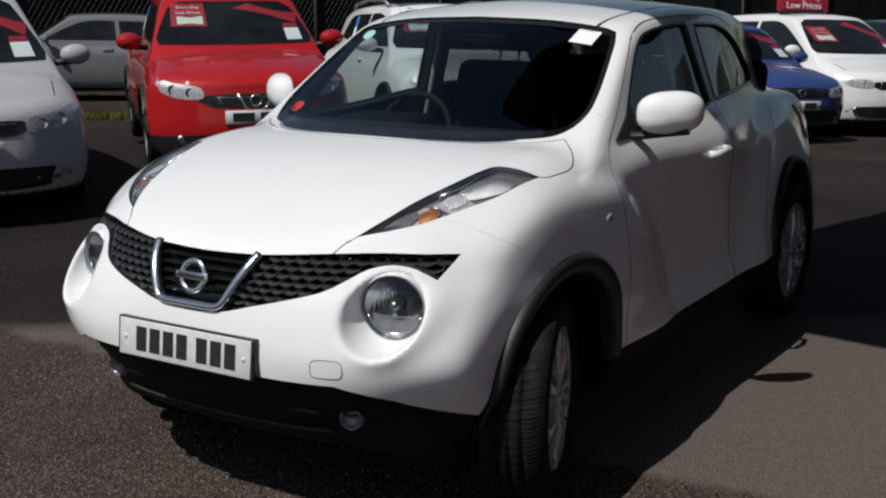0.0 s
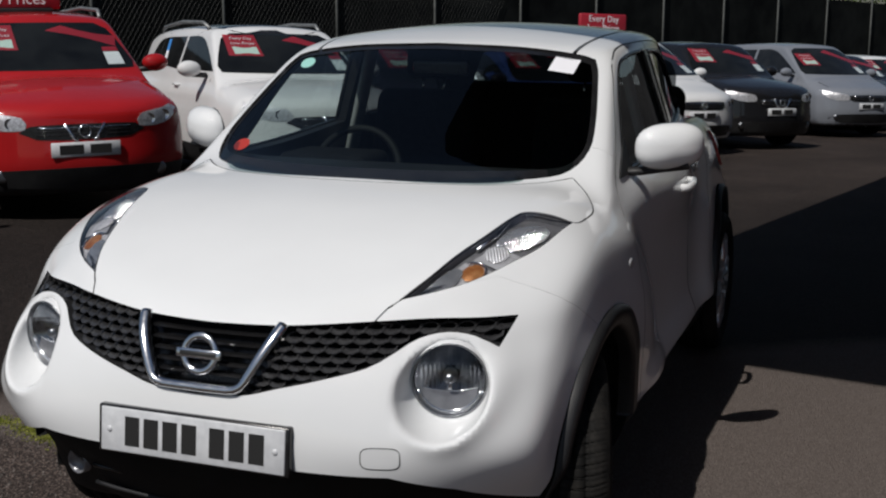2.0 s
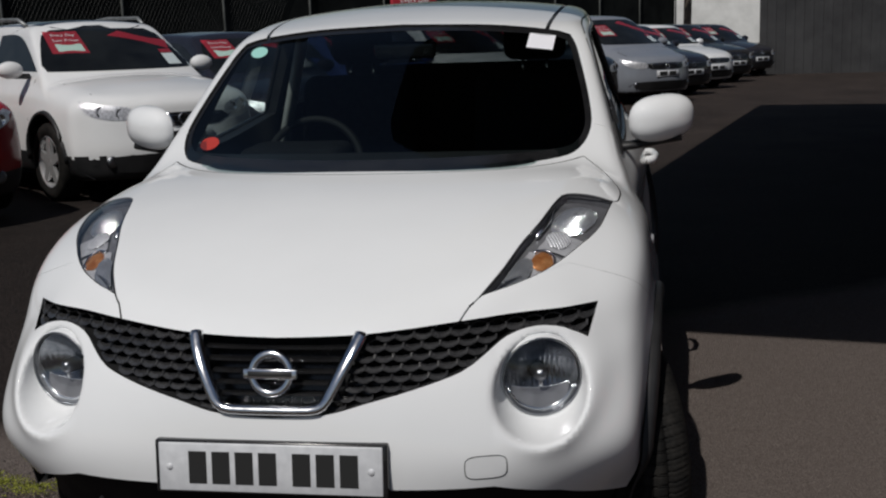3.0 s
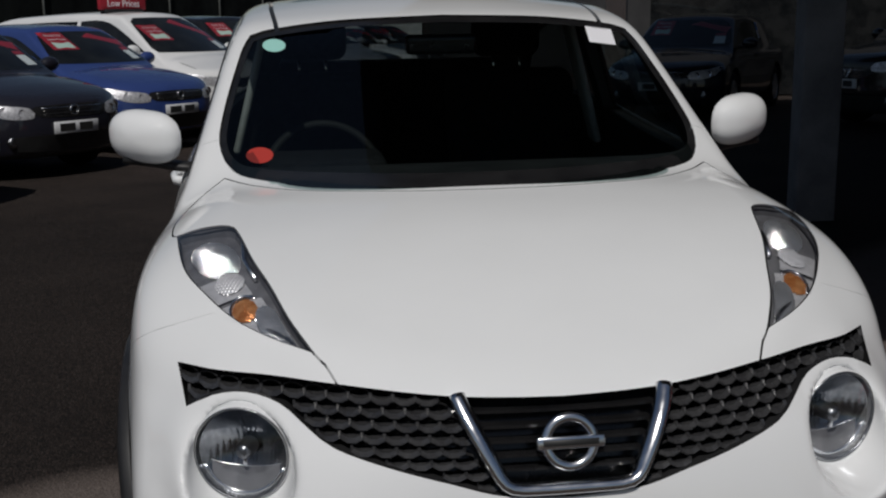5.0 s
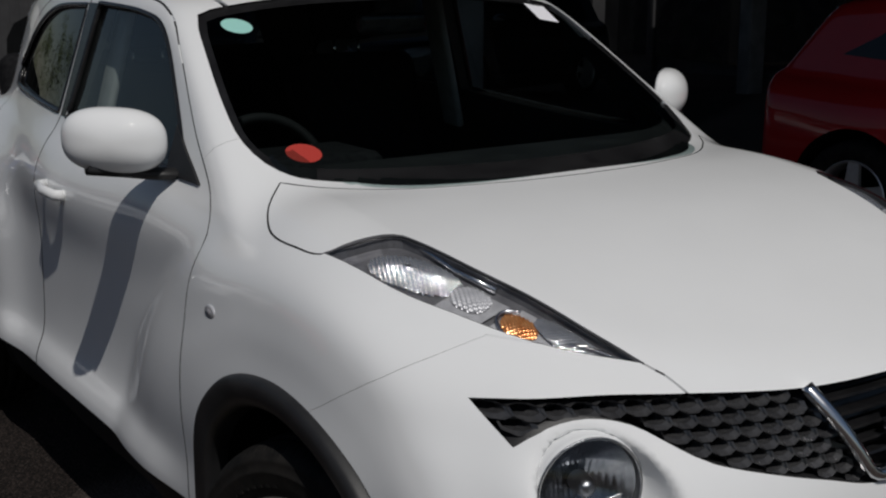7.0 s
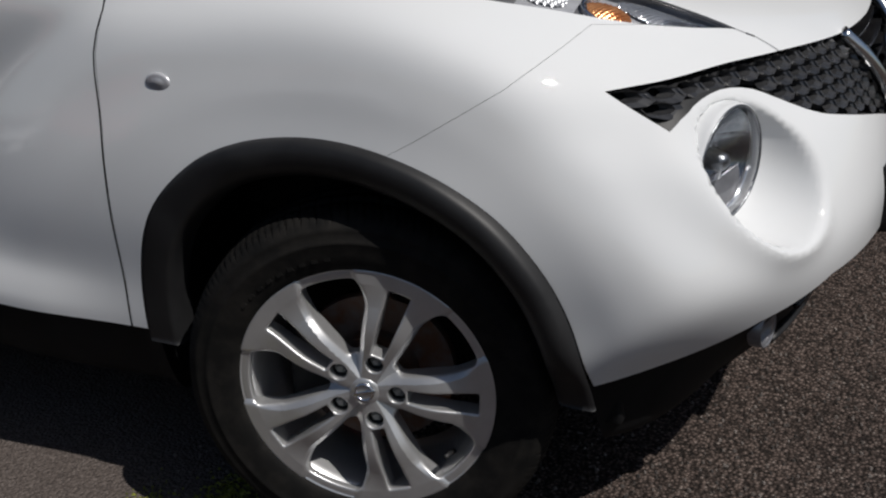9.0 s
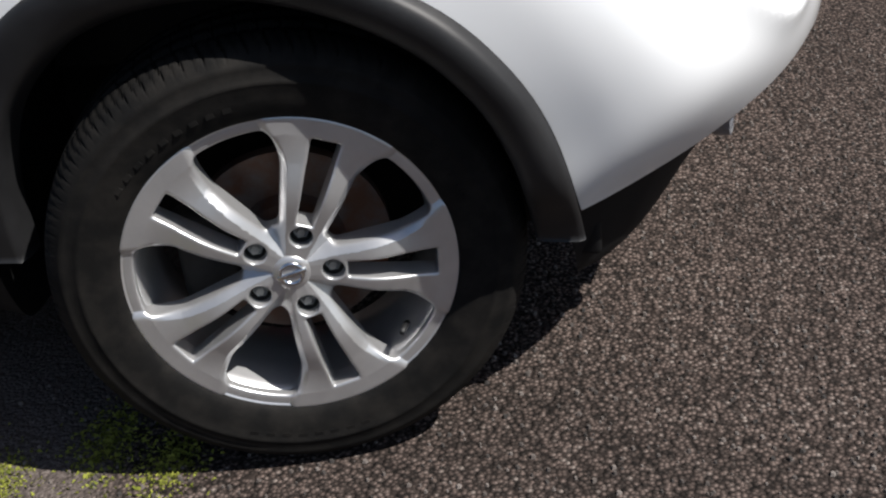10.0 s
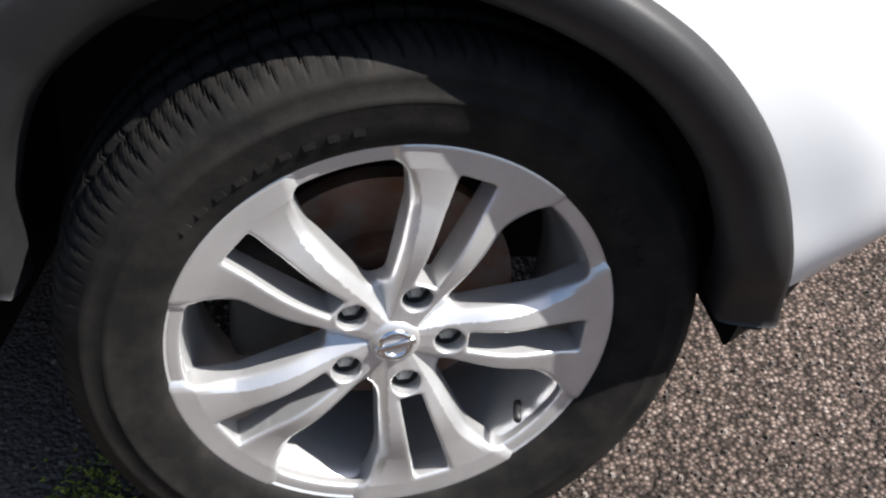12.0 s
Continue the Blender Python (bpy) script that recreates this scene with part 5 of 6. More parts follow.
def upper_lamp(car, outline, s):
    lamp = part("headlamp", smooth(mesh_of("headlamp", *sheet(body, grown(outline, -0.001), "top", 1, 0.027, 0.03))), LAMP_DARK, car, "clear swept-back upper lamp with amber indicator")
    lens = part("lens", smooth(mesh_of("lens", *sheet(body, grown(outline, -0.0015), "top", 1, 0.0015, 0.025))), LENS, lamp)
    lens.visible_shadow = False
    rim = onto(body, np.array(grown(outline, -0.003)), "top") + (0, 0, -0.004)
    part("lamp_rim", smooth(mesh_of("lamp_rim", *tube(rim, 0.0015, 6, True))), GLOSS_BLACK, lamp)
    o = np.array(grown(outline, -0.008))

    def span(y):
        """Inner and outer edge of the lamp at a place along its length."""
        hits = []
        for a, b in zip(o, np.roll(o, -1, 0)):
            if (a[1] - y) * (b[1] - y) < 0:
                hits.append(abs(a[0] + (b[0] - a[0]) * (y - a[1]) / (b[1] - a[1])))
        return (min(hits), max(hits)) if len(hits) > 1 else None

    def at(x, y, deep):
        p = onto(body, np.array([(s * x, y)]), "top")[0] - (0, 0, deep)
        g = Vector(slope(body, p[None])[0])
        g = (g + Vector((0, -0.12, 0.1))).normalized()
        return Matrix.Translation(p) @ g.rotation_difference(Vector((0, 0, 1))).inverted().to_matrix().to_4x4()

    def plate(name, y0, y1, deep, mat, cut=0.0):
        """A smooth plate across the lamp between two places along it."""
        v, n = [], 10
        for i in range(n + 1):
            y = y0 + (y1 - y0) * i / n
            lo, hi = span(y)
            for k in range(9):
                v.append((s * (lo + (hi - lo) * (cut + (1 - cut) * k / 8)), y))
        p = onto(body, np.array(v), "top") - (0, 0, deep)
        f = [(9 * i + k, 9 * i + k + 1, 9 * i + 10 + k, 9 * i + 9 + k) for i in range(n) for k in range(8)]
        return part(name, smooth(mesh_of(name, p, f if s < 0 else [q[::-1] for q in f])), mat, lamp)

    plate("side_plate", -0.215, -0.300, 0.020, LAMP_PLATE, 0.25)
    plate("indicator_plate", -0.312, -0.490, 0.022, LAMP_PLATE, 0.12)

    def pillows(name, cx, cy, ra, rb, deep, sink, mat, label, pitch=0.0075, relief=0.0011):
        """An oval reflector sunk into the lamp and pressed into a fine grid of pillows."""
        d, step = (0.36, 0.933), 0.0016
        na, nb = int(ra / step), int(rb / step)
        flat, loc = [], []
        for a in range(-na, na + 1):
            for b in range(-nb, nb + 1):
                u, w = a * step, b * step
                y = cy + u * d[1] - w * d[0]
                x = cx + u * d[0] + w * d[1]
                q = span(y)
                if q:
                    x = min(max(x, q[0] + 0.002), q[1] - 0.002)
                flat.append((s * x, y))
                loc.append((u, w))
        loc = np.array(loc)
        r2 = (loc[:, 0] / ra)**2 + (loc[:, 1] / rb)**2
        p = onto(body, np.array(flat), "top")
        p[:, 2] -= deep + sink * np.maximum(1 - r2, 0) - relief * np.cos(loc[:, 0] * 2 * math.pi / pitch) * np.cos(loc[:, 1] * 2 * math.pi / pitch)
        w = 2 * nb + 1
        f = [(w * a + b, w * a + b + 1, w * a + w + b + 1, w * a + w + b) for a in range(2 * na) for b in range(2 * nb) if r2[w * a + b] < 1]
        return part(name, smooth(mesh_of(name, p, f if s < 0 else [q[::-1] for q in f])), mat, lamp, label)

    pillows("main_reflector", 0.650, -0.118, 0.104, 0.045, 0.0235, -0.010, LAMP_FLUTES, "bright reflector in fine pillows", 0.0115, 0.0040)
    pillows("indicator_lens", 0.584, -0.345, 0.036, 0.024, 0.020, -0.005, AMBER, "amber indicator behind ribbed lens", 0.0085, 0.0022)
    pillows("tip_reflector", 0.527, -0.420, 0.075, 0.026, 0.0165, -0.002, LAMP_FLUTES, "ribbed silver tip of the lamp", 0.0085, 0.0022)
    ring = []
    for t in np.linspace(radians(-70), radians(110), 18):
        u, w = 0.043 * math.cos(t), 0.029 * math.sin(t)
        y = -0.345 + u * 0.933 - w * 0.36
        q = span(y)
        ring.append((s * min(max(0.584 + u * 0.36 + w * 0.933, q[0] + 0.003), q[1] - 0.003), y))
    ring = onto(body, np.array(ring), "top") - (0, 0, 0.018)
    part("indicator_ring", smooth(mesh_of("indicator_ring", *tube(ring, 0.0032, 6))), REFLECTOR, lamp)
    m = at(0.655, -0.100, 0.020)
    v, f = lathe([(0, 0.008), (0.007, 0.007), (0.011, 0.001), (0.013, -0.012)], 20)
    part("bulb", smooth(mesh_of("bulb", v, f)), CHROME, lamp, "", m)
    # chrome finger along the inner edge
    q = span(-0.150)
    line = onto(body, np.array([(s * (q[0] + 0.012), -0.02), (s * (q[0] + 0.004), -0.09), (s * (q[0] + 0.002), -0.16), (s * (span(-0.25)[0] + 0.004), -0.25)]), "top") - (0, 0, 0.016)
    part("chrome_strip", smooth(mesh_of("chrome_strip", *tube(line, 0.0055, 8))), CHROME, lamp)
    pillows("side_reflector", 0.617, -0.248, 0.040, 0.030, 0.0165, -0.003, LAMP_PLATE, "silver reflector between the two bowls", 0.0115, 0.0026)
    # clear ribs across the front of the lamp, as far as its tip
    for k in range(8):
        y = -0.440 - 0.0076 * k
        q = span(y)
        if not q or q[1] - q[0] < 0.012:
            continue
        lo, hi = q
        lo = lo + 0.12 * (hi - lo)
        line = onto(body, np.array([(s * (lo + (hi - lo) * u), y + 0.030 * (u - 0.5)) for u in (0.0, 0.33, 0.66, 1.0)]), "top") - (0, 0, 0.009)
        part("rib", smooth(mesh_of("rib", *tube(line, 0.0021, 6))), LENS_RIB, lamp)


def round_lamp(car, eye, s):
    m = pose(s * eye[0], eye[1] + LAMP_BACK, eye[2], 90, 0, 0) @ pose(0, 0, 0, 0, s * LAMP_TURN, 0)
    v, f = lathe([(0.0945, 0.001), (0.0945, 0.010), (0.092, 0.012), (0.090, 0.009), (0.088, -0.01)], 64)
    lamp = part("main_lamp", smooth(mesh_of("main_lamp", v, f)), LAMP_BOWL, car, "round clear main headlamp in a white funnel", m)
    v, f = lamp_bowl(0.087, 0.052)
    part("reflector", smooth(mesh_of("reflector", v, f)), LAMP_MIRROR, lamp, "dim mirror bowl with upright flutes", pose(0, 0, -0.002))
    v, f = lathe([(0.0905, 0.011), (0.0955, 0.008), (0.0975, 0.0), (0.0980, -0.045)], 64)
    part("bezel", smooth(mesh_of("bezel", v, f)), PAINT_WHITE, lamp, "white painted bezel")
    v, f = lathe([(0.0, 0.034), (0.03, 0.0315), (0.055, 0.025), (0.075, 0.0165), (0.089, 0.009)], 48)
    lens = part("lens", smooth(mesh_of("lens", v, f)), LENS, lamp)
    lens.visible_shadow = False
    v, f = lathe([(0.0, 0.004), (0.008, 0.003), (0.014, -0.002), (0.017, -0.012), (0.018, -0.044)], 32)
    part("bulb_shield", smooth(mesh_of("bulb_shield", v, f)), LAMP_BOWL, lamp)
    arc = [(0.084 * math.cos(t), 0.084 * math.sin(t), -0.004) for t in np.linspace(radians(200), radians(340), 20)]
    part("lower_mirror", smooth(mesh_of("lower_mirror", *tube(arc, 0.0055, 8, False, 0.7))), REFLECTOR, lamp, "bright lower rim of the bowl")
    cx = np.linspace(-0.082, 0.082, 25)
    v = [(x, -0.020 - 0.016 * (1 - (x / 0.082)**2), -0.024 + 0.10 * abs(x)) for x in cx] + [(x, -math.sqrt(0.0868**2 - x * x), -0.006) for x in cx]
    part("lower_shell", smooth(mesh_of("lower_shell", v, [(i + 1, i, 25 + i, 26 + i) for i in range(24)])), LAMP_DARK, lamp, "smooth grey lower shell of the lamp")
    part("shell_edge", smooth(mesh_of("shell_edge", *tube([(x, y, z) for x, y, z in v[:25]], 0.0016, 6))), CHROME, lamp)
    part("shield_stem", box_bm(-0.004, 0.004, -0.030, -0.010, -0.040, -0.010, 0.001), CHROME, lamp)


def glazing(car, screen, back_win):
    v, f = sheet(body, grown(screen, 0.008), "front", 1, 0.016, 0.05)
    ws = part("windscreen", smooth(mesh_of("windscreen", v, f)), WINDSCREEN_GLASS, car, "dark reflecting windscreen")
    n = len(screen)
    outer, inner = onto(body, np.array(grown(screen, 0.006)), "front") + shift("front", 1, 0.013), onto(body, np.array(grown(screen, -0.020)), "front") + shift("front", 1, 0.013)
    part("black_border", smooth(mesh_of("black_border", np.vstack([outer, inner]), [(i, (i + 1) % n, n + (i + 1) % n, n + i) for i in range(n)])), GLOSS_BLACK, ws)
    v, f = sheet(lambda x, y, z: body(x, -y, z), back_win, "front", 1, 0.0, 0.2)
    v = np.array([(a, 3.06 - 0.75 * max(c - 1.05, 0), c) for a, b, c in v])
    part("rear_window", smooth(mesh_of("rear_window", v, f)), PRIVACY_GLASS, car)
    # stickers inside the glass
    def sticker(name, x, z, rx, rz, mat, label, square=False, roll=0):
        k = 4 if square else 28
        q = [(math.cos(2 * math.pi * (i + 0.5) / k), math.sin(2 * math.pi * (i + 0.5) / k)) for i in range(k)]
        q = [(rx * a, rz * b) for a, b in q]
        r = radians(roll)
        flat = np.array([(x + a * math.cos(r) - b * math.sin(r), z + a * math.sin(r) + b * math.cos(r)) for a, b in q])
        p = onto(body, flat, "front") + shift("front", 1, 0.012)
        part(name, mesh_of(name, p, [tuple(range(k))]), mat, ws, label)
    sticker("red_sticker", -0.556, 1.148, 0.036, 0.017, STICKER_RED, "round red sticker", roll=4)
    sticker("green_sticker", -0.507, 1.411, 0.034, 0.017, STICKER_GREEN, "round pale green sticker")
    sticker("paper_note", 0.483, 1.420, 0.062, 0.031, PAPER, "white paper note", True, -8)


def number_plate(car):
    m = pose(0, -0.781, 0.572, 90 - 6, 0, 0)
    pl = part("number_plate", box_bm(-0.262, 0.262, -0.0565, 0.0565, -0.004, 0.004, 0.003), PLATE_WHITE, car, "white front number plate in a black holder", m)
    part("plate_holder", box_bm(-0.272, 0.272, -0.062, 0.062, -0.034, 0.0005, 0.005), GLOSS_BLACK, pl)
    x = -0.190
    for k in range(7):
        part("plate_bar", box_bm(x, x + 0.042, -0.0375, 0.0375, 0.0035, 0.0052), PLATE_BLACK, pl)
        x += 0.055 + (0.024 if k == 3 else 0)
    for s in (-1, 1):
        v, f = lathe([(0, 0.0075), (0.006, 0.007), (0.0085, 0.004)], 16)
        part("screw_cap", smooth(mesh_of("screw_cap", v, f)), PLATE_WHITE, pl, "", pose(s * 0.236, 0, 0))
    # tow eye cover: a shallow rounded plate beside it
    o = [(0.484 + 0.046 * math.copysign(abs(math.cos(t))**0.5, math.cos(t)), 0.566 + 0.027 * math.copysign(abs(math.sin(t))**0.5, math.sin(t))) for t in np.linspace(0, 2 * math.pi, 33)[:-1]]
    line = onto(body, np.array(o), "front")
    part("tow_eye_cover", crisp(mesh_of("tow_eye_cover", *slab(body, grown(o, -0.002), "front", 1, -0.0012, 0.004, 0.03))), PAINT_WHITE, car)
    part("tow_cover_gap", smooth(mesh_of("tow_cover_gap", *tube(line, 0.0012, 5, True))), PLATE_BLACK, car)
    # fog lamps in the black valance
    for s in (-1, 1):
        v, f = lathe([(0.0, -0.012), (0.025, -0.008), (0.038, 0.002), (0.042, 0.012), (0.046, 0.012), (0.048, -0.02)], 32)
        fm = pose(s * 0.48, -0.602, 0.385, 90, 0, s * 12) @ Matrix.Diagonal((0.75, 0.75, 0.75, 1))
        fog = part("fog_lamp", smooth(mesh_of("fog_lamp", v, f)), LAMP_DARK, car, "small round fog lamp", fm)
        v, f = lathe([(0.0, 0.017), (0.022, 0.015), (0.042, 0.009)], 32)
        part("lens", smooth(mesh_of("lens", v, f)), LENS, fog).visible_shadow = False
    v, f = tube([(x, -0.632 + 0.40 * abs(x)**3, 0.325 + 0.05 * abs(x)**2) for x in np.linspace(-0.42, 0.42, 30)], 0.010, 10, False, 0.7)
    part("lower_lip", smooth(mesh_of("lower_lip", v, f)), BLACK_TRIM, car)
    for k, z in enumerate((0.40, 0.44, 0.48)):
        v, f = tube([(x, -0.694 + 0.30 * (0.50 - z) + 0.4 * abs(x)**3.2, z) for x in np.linspace(-0.4, 0.4, 24)], 0.007, 8)
        part("air_slat", smooth(mesh_of("air_slat", v, f)), GLOSS_BLACK, car)


def cabin(car):
    dash = part("dashboard", box_bm(-0.70, 0.70, 0.55, 0.95, 0.70, 1.03, 0.05, 4), FABRIC, car, "dark dashboard")
    part("instrument_hood", box_bm(-0.55, -0.19, 0.70, 0.95, 1.02, 1.095, 0.035, 3), FABRIC, dash)
    part("floor_pan", box_bm(-0.70, 0.70, 0.5, 2.9, 0.40, 0.44), DARK_METAL, car)
    wm = pose(-0.37, 1.02, 0.985, 68, 0, 0)
    v, f = lathe([(0.180 + 0.0145 * math.cos(t), 0.0145 * math.sin(t)) for t in np.linspace(0, 2 * math.pi, 11)[:-1]], 48, True)
    sw = part("steering_wheel", smooth(mesh_of("steering_wheel", v, f)), SILL_BLACK, car, "black three-spoke steering wheel", wm)
    part("wheel_boss", box_bm(-0.075, 0.075, -0.06, 0.05, -0.035, 0.0, 0.025, 3), FABRIC, sw)
    for a in (0, 180, 270):
        part("wheel_spoke", box_bm(0.05, 0.178, -0.018, 0.018, -0.02, -0.005, 0.006), GLOSS_BLACK, sw, "", pose(0, 0, 0, 0, 0, a))
    for s in (-1, 1):
        part("seat_cushion", box_bm(s * 0.37 - 0.25, s * 0.37 + 0.25, 1.15, 1.68, 0.50, 0.72, 0.07, 4), FABRIC, car)
        bm = box_bm(-0.245, 0.245, -0.07, 0.07, 0, 0.62, 0.06, 4)
        part("seat_back", bm, FABRIC, car, "", pose(s * 0.37, 1.66, 0.66, -17, 0, 0))
        hr = part("headrest", box_bm(-0.13, 0.13, -0.05, 0.05, 0.03, 0.20, 0.045, 4), FABRIC, car, "", pose(s * 0.37, 1.865, 1.27, -12, 0, 0))
        for d in (-1, 1):
            part("headrest_post", smooth(mesh_of("headrest_post", *tube([(d * 0.05, 0, -0.04), (d * 0.05, 0, 0.05)], 0.006, 8))), CHROME, hr)
        # pale inner trim of the door pillar, seen through the glass, with its belt
        part("pillar_cover", box_bm(-0.014, 0.014, -0.05, 0.05, 0, 0.50, 0.012), PLASTIC_GREY, car, "pale grey inner pillar cover", pose(s * 0.655, 1.60, 1.00, 4, -s * 15, 0))
    part("rear_bench", box_bm(-0.62, 0.62, 2.15, 2.7, 0.55, 0.78, 0.07, 4), FABRIC, car)
    part("rear_bench_back", box_bm(-0.60, 0.60, -0.07, 0.07, 0, 0.55, 0.06, 4), FABRIC, car, "", pose(0, 2.66, 0.70, -15, 0, 0))
    part("rear_view_mirror", box_bm(-0.11, 0.11, -0.02, 0.02, -0.03, 0.03, 0.015, 3), GLOSS_BLACK, car, "", pose(0, 0.98, 1.40, 8, 0, 0))


main_car()

# ---- the parked cars for sale ----
KINDS = {
    # length, half width, roof, bonnet rear z, nose z, screen foot, screen head, tail rake, wheel radius, front axle, rear axle
    "suv": dict(L=4.33, W=0.89, R=1.58, hood=1.06, nose=0.90, sb=0.98, st=1.72, rake=0.45, wr=0.34, fa=0.90, ra=3.53, gz=0.70, pz=0.555),
    "mpv": dict(L=4.47, W=0.90, R=1.63, hood=1.03, nose=0.84, sb=0.72, st=1.72, rake=0.30, wr=0.32, fa=0.93, ra=3.64, gz=0.69, pz=0.545),
    "hatch": dict(L=4.25, W=0.875, R=1.46, hood=0.95, nose=0.76, sb=1.00, st=1.85, rake=0.75, wr=0.315, fa=0.88, ra=3.50, gz=0.635, pz=0.47),
}


def car_form(k):
    L, W, R, hood, nose, sb, st = (k[n] for n in ("L", "W", "R", "hood", "nose", "sb", "st"))

    def form(x, y, z):
        a = np.abs(x)
        top = z - soft(y, ((0.0, nose - 0.05), (0.12, nose), (0.5, nose + 0.6 * (hood - nose)), (sb, hood), (L, hood + 0.04)), 0.08) + 0.10 * a * a + 1.2 * np.maximum(a - 0.62, 0)**2
        side = soft(z, ((0.15, W - 0.12), (0.3, W - 0.03), (0.5, W - 0.01), (0.75, W - 0.02), (0.95, W - 0.06), (1.15, W - 0.14)), 0.08)
        bulge = 0.03 * (np.exp(-((y - k["fa"]) / 0.42)**2) + np.exp(-((y - k["ra"]) / 0.45)**2)) * np.exp(-((z - 0.6) / 0.28)**2)
        flank = a - side - bulge + 0.02
        front = (soft(z, ((0.15, 0.10), (0.3, 0.03), (0.45, 0.0), (0.6, 0.01), (nose - 0.1, 0.03), (nose, 0.10), (1.1, 0.5)), 0.04) + 0.52 * np.maximum(a, 1e-4)**2.7 - y) * 0.85
        back = y - (L - 0.25 * a**3 - 0.3 * np.maximum(0.5 - z, 0))
        low = smax(smax(smax(top, flank, 0.12), front, 0.08), smax(back, 0.20 - z, 0.05), 0.08)
        roof = z - soft(y, ((sb, R - 0.16), (st, R - 0.03), (st + 0.7, R), (L - 0.7, R - 0.04), (L, R - 0.16)), 0.15) + 0.12 * a * a
        screen = (sb + (st - sb) / (R - hood) * (z - hood) + 0.28 * a * a - y) * 0.55
        glass = (a - (W - 0.13 - 0.34 * (z - hood)) + 0.03 * np.maximum(y - 2.4, 0)**2) * 0.95
        rear = (y - (L - 0.06 - k["rake"] * np.maximum(z - hood, 0) - 0.2 * a**3)) * 0.8
        up = smax(smax(smax(roof, glass, 0.10), screen, 0.05), smax(rear, hood - 0.2 - z, 0.03), 0.07)
        return smin(low, up, 0.05)

    return form


def simple_wheel(r):
    prof = [(r * 0.66, 0.0), (r * 0.70, 0.010), (r * 0.82, 0.018), (r * 0.93, 0.010), (r * 0.985, -0.012), (r, -0.05), (r, -0.15), (r * 0.97, -0.19), (r * 0.8, -0.205), (r * 0.6, -0.19)]
    tyre = smooth(mesh_of("tyre", *lathe(prof, 48)))
    verts, faces = lathe([(r * 0.67, -0.002), (r * 0.645, 0.004), (r * 0.615, -0.004), (r * 0.60, -0.03), (r * 0.58, -0.12)], 48)
    for k in range(5):
        a = 2 * math.pi * k / 5 + 0.3
        c, s = math.cos(a), math.sin(a)
        o = len(verts)
        for p, q, w in ((0.0, 0.050, 0.002), (0.0, -0.050, 0.002), (r * 0.63, 0.032, -0.004), (r * 0.63, -0.032, -0.004), (0.0, 0.05, -0.03), (0.0, -0.05, -0.03), (r * 0.63, 0.032, -0.03), (r * 0.63, -0.032, -0.03)):
            verts.append((p * c - q * s, p * s + q * c, w))
        faces += [tuple(o + i for i in t) for t in ((1, 3, 2, 0), (0, 2, 6, 4), (3, 1, 5, 7))]
    return tyre, mesh_of("wheel", verts, faces)


# Shade painted in: near-black for parked-car wheel wells, reused for gap lines.
WELL_SHADE = material("wheel well shade", (0.006, 0.006, 0.006), 0.95, spec=0.05)
vary(WELL_SHADE, 8, (0.004, 0.004, 0.004), (0.012, 0.011, 0.010))
SIMPLE = {r: simple_wheel(r) for r in (0.34, 0.32, 0.315)}


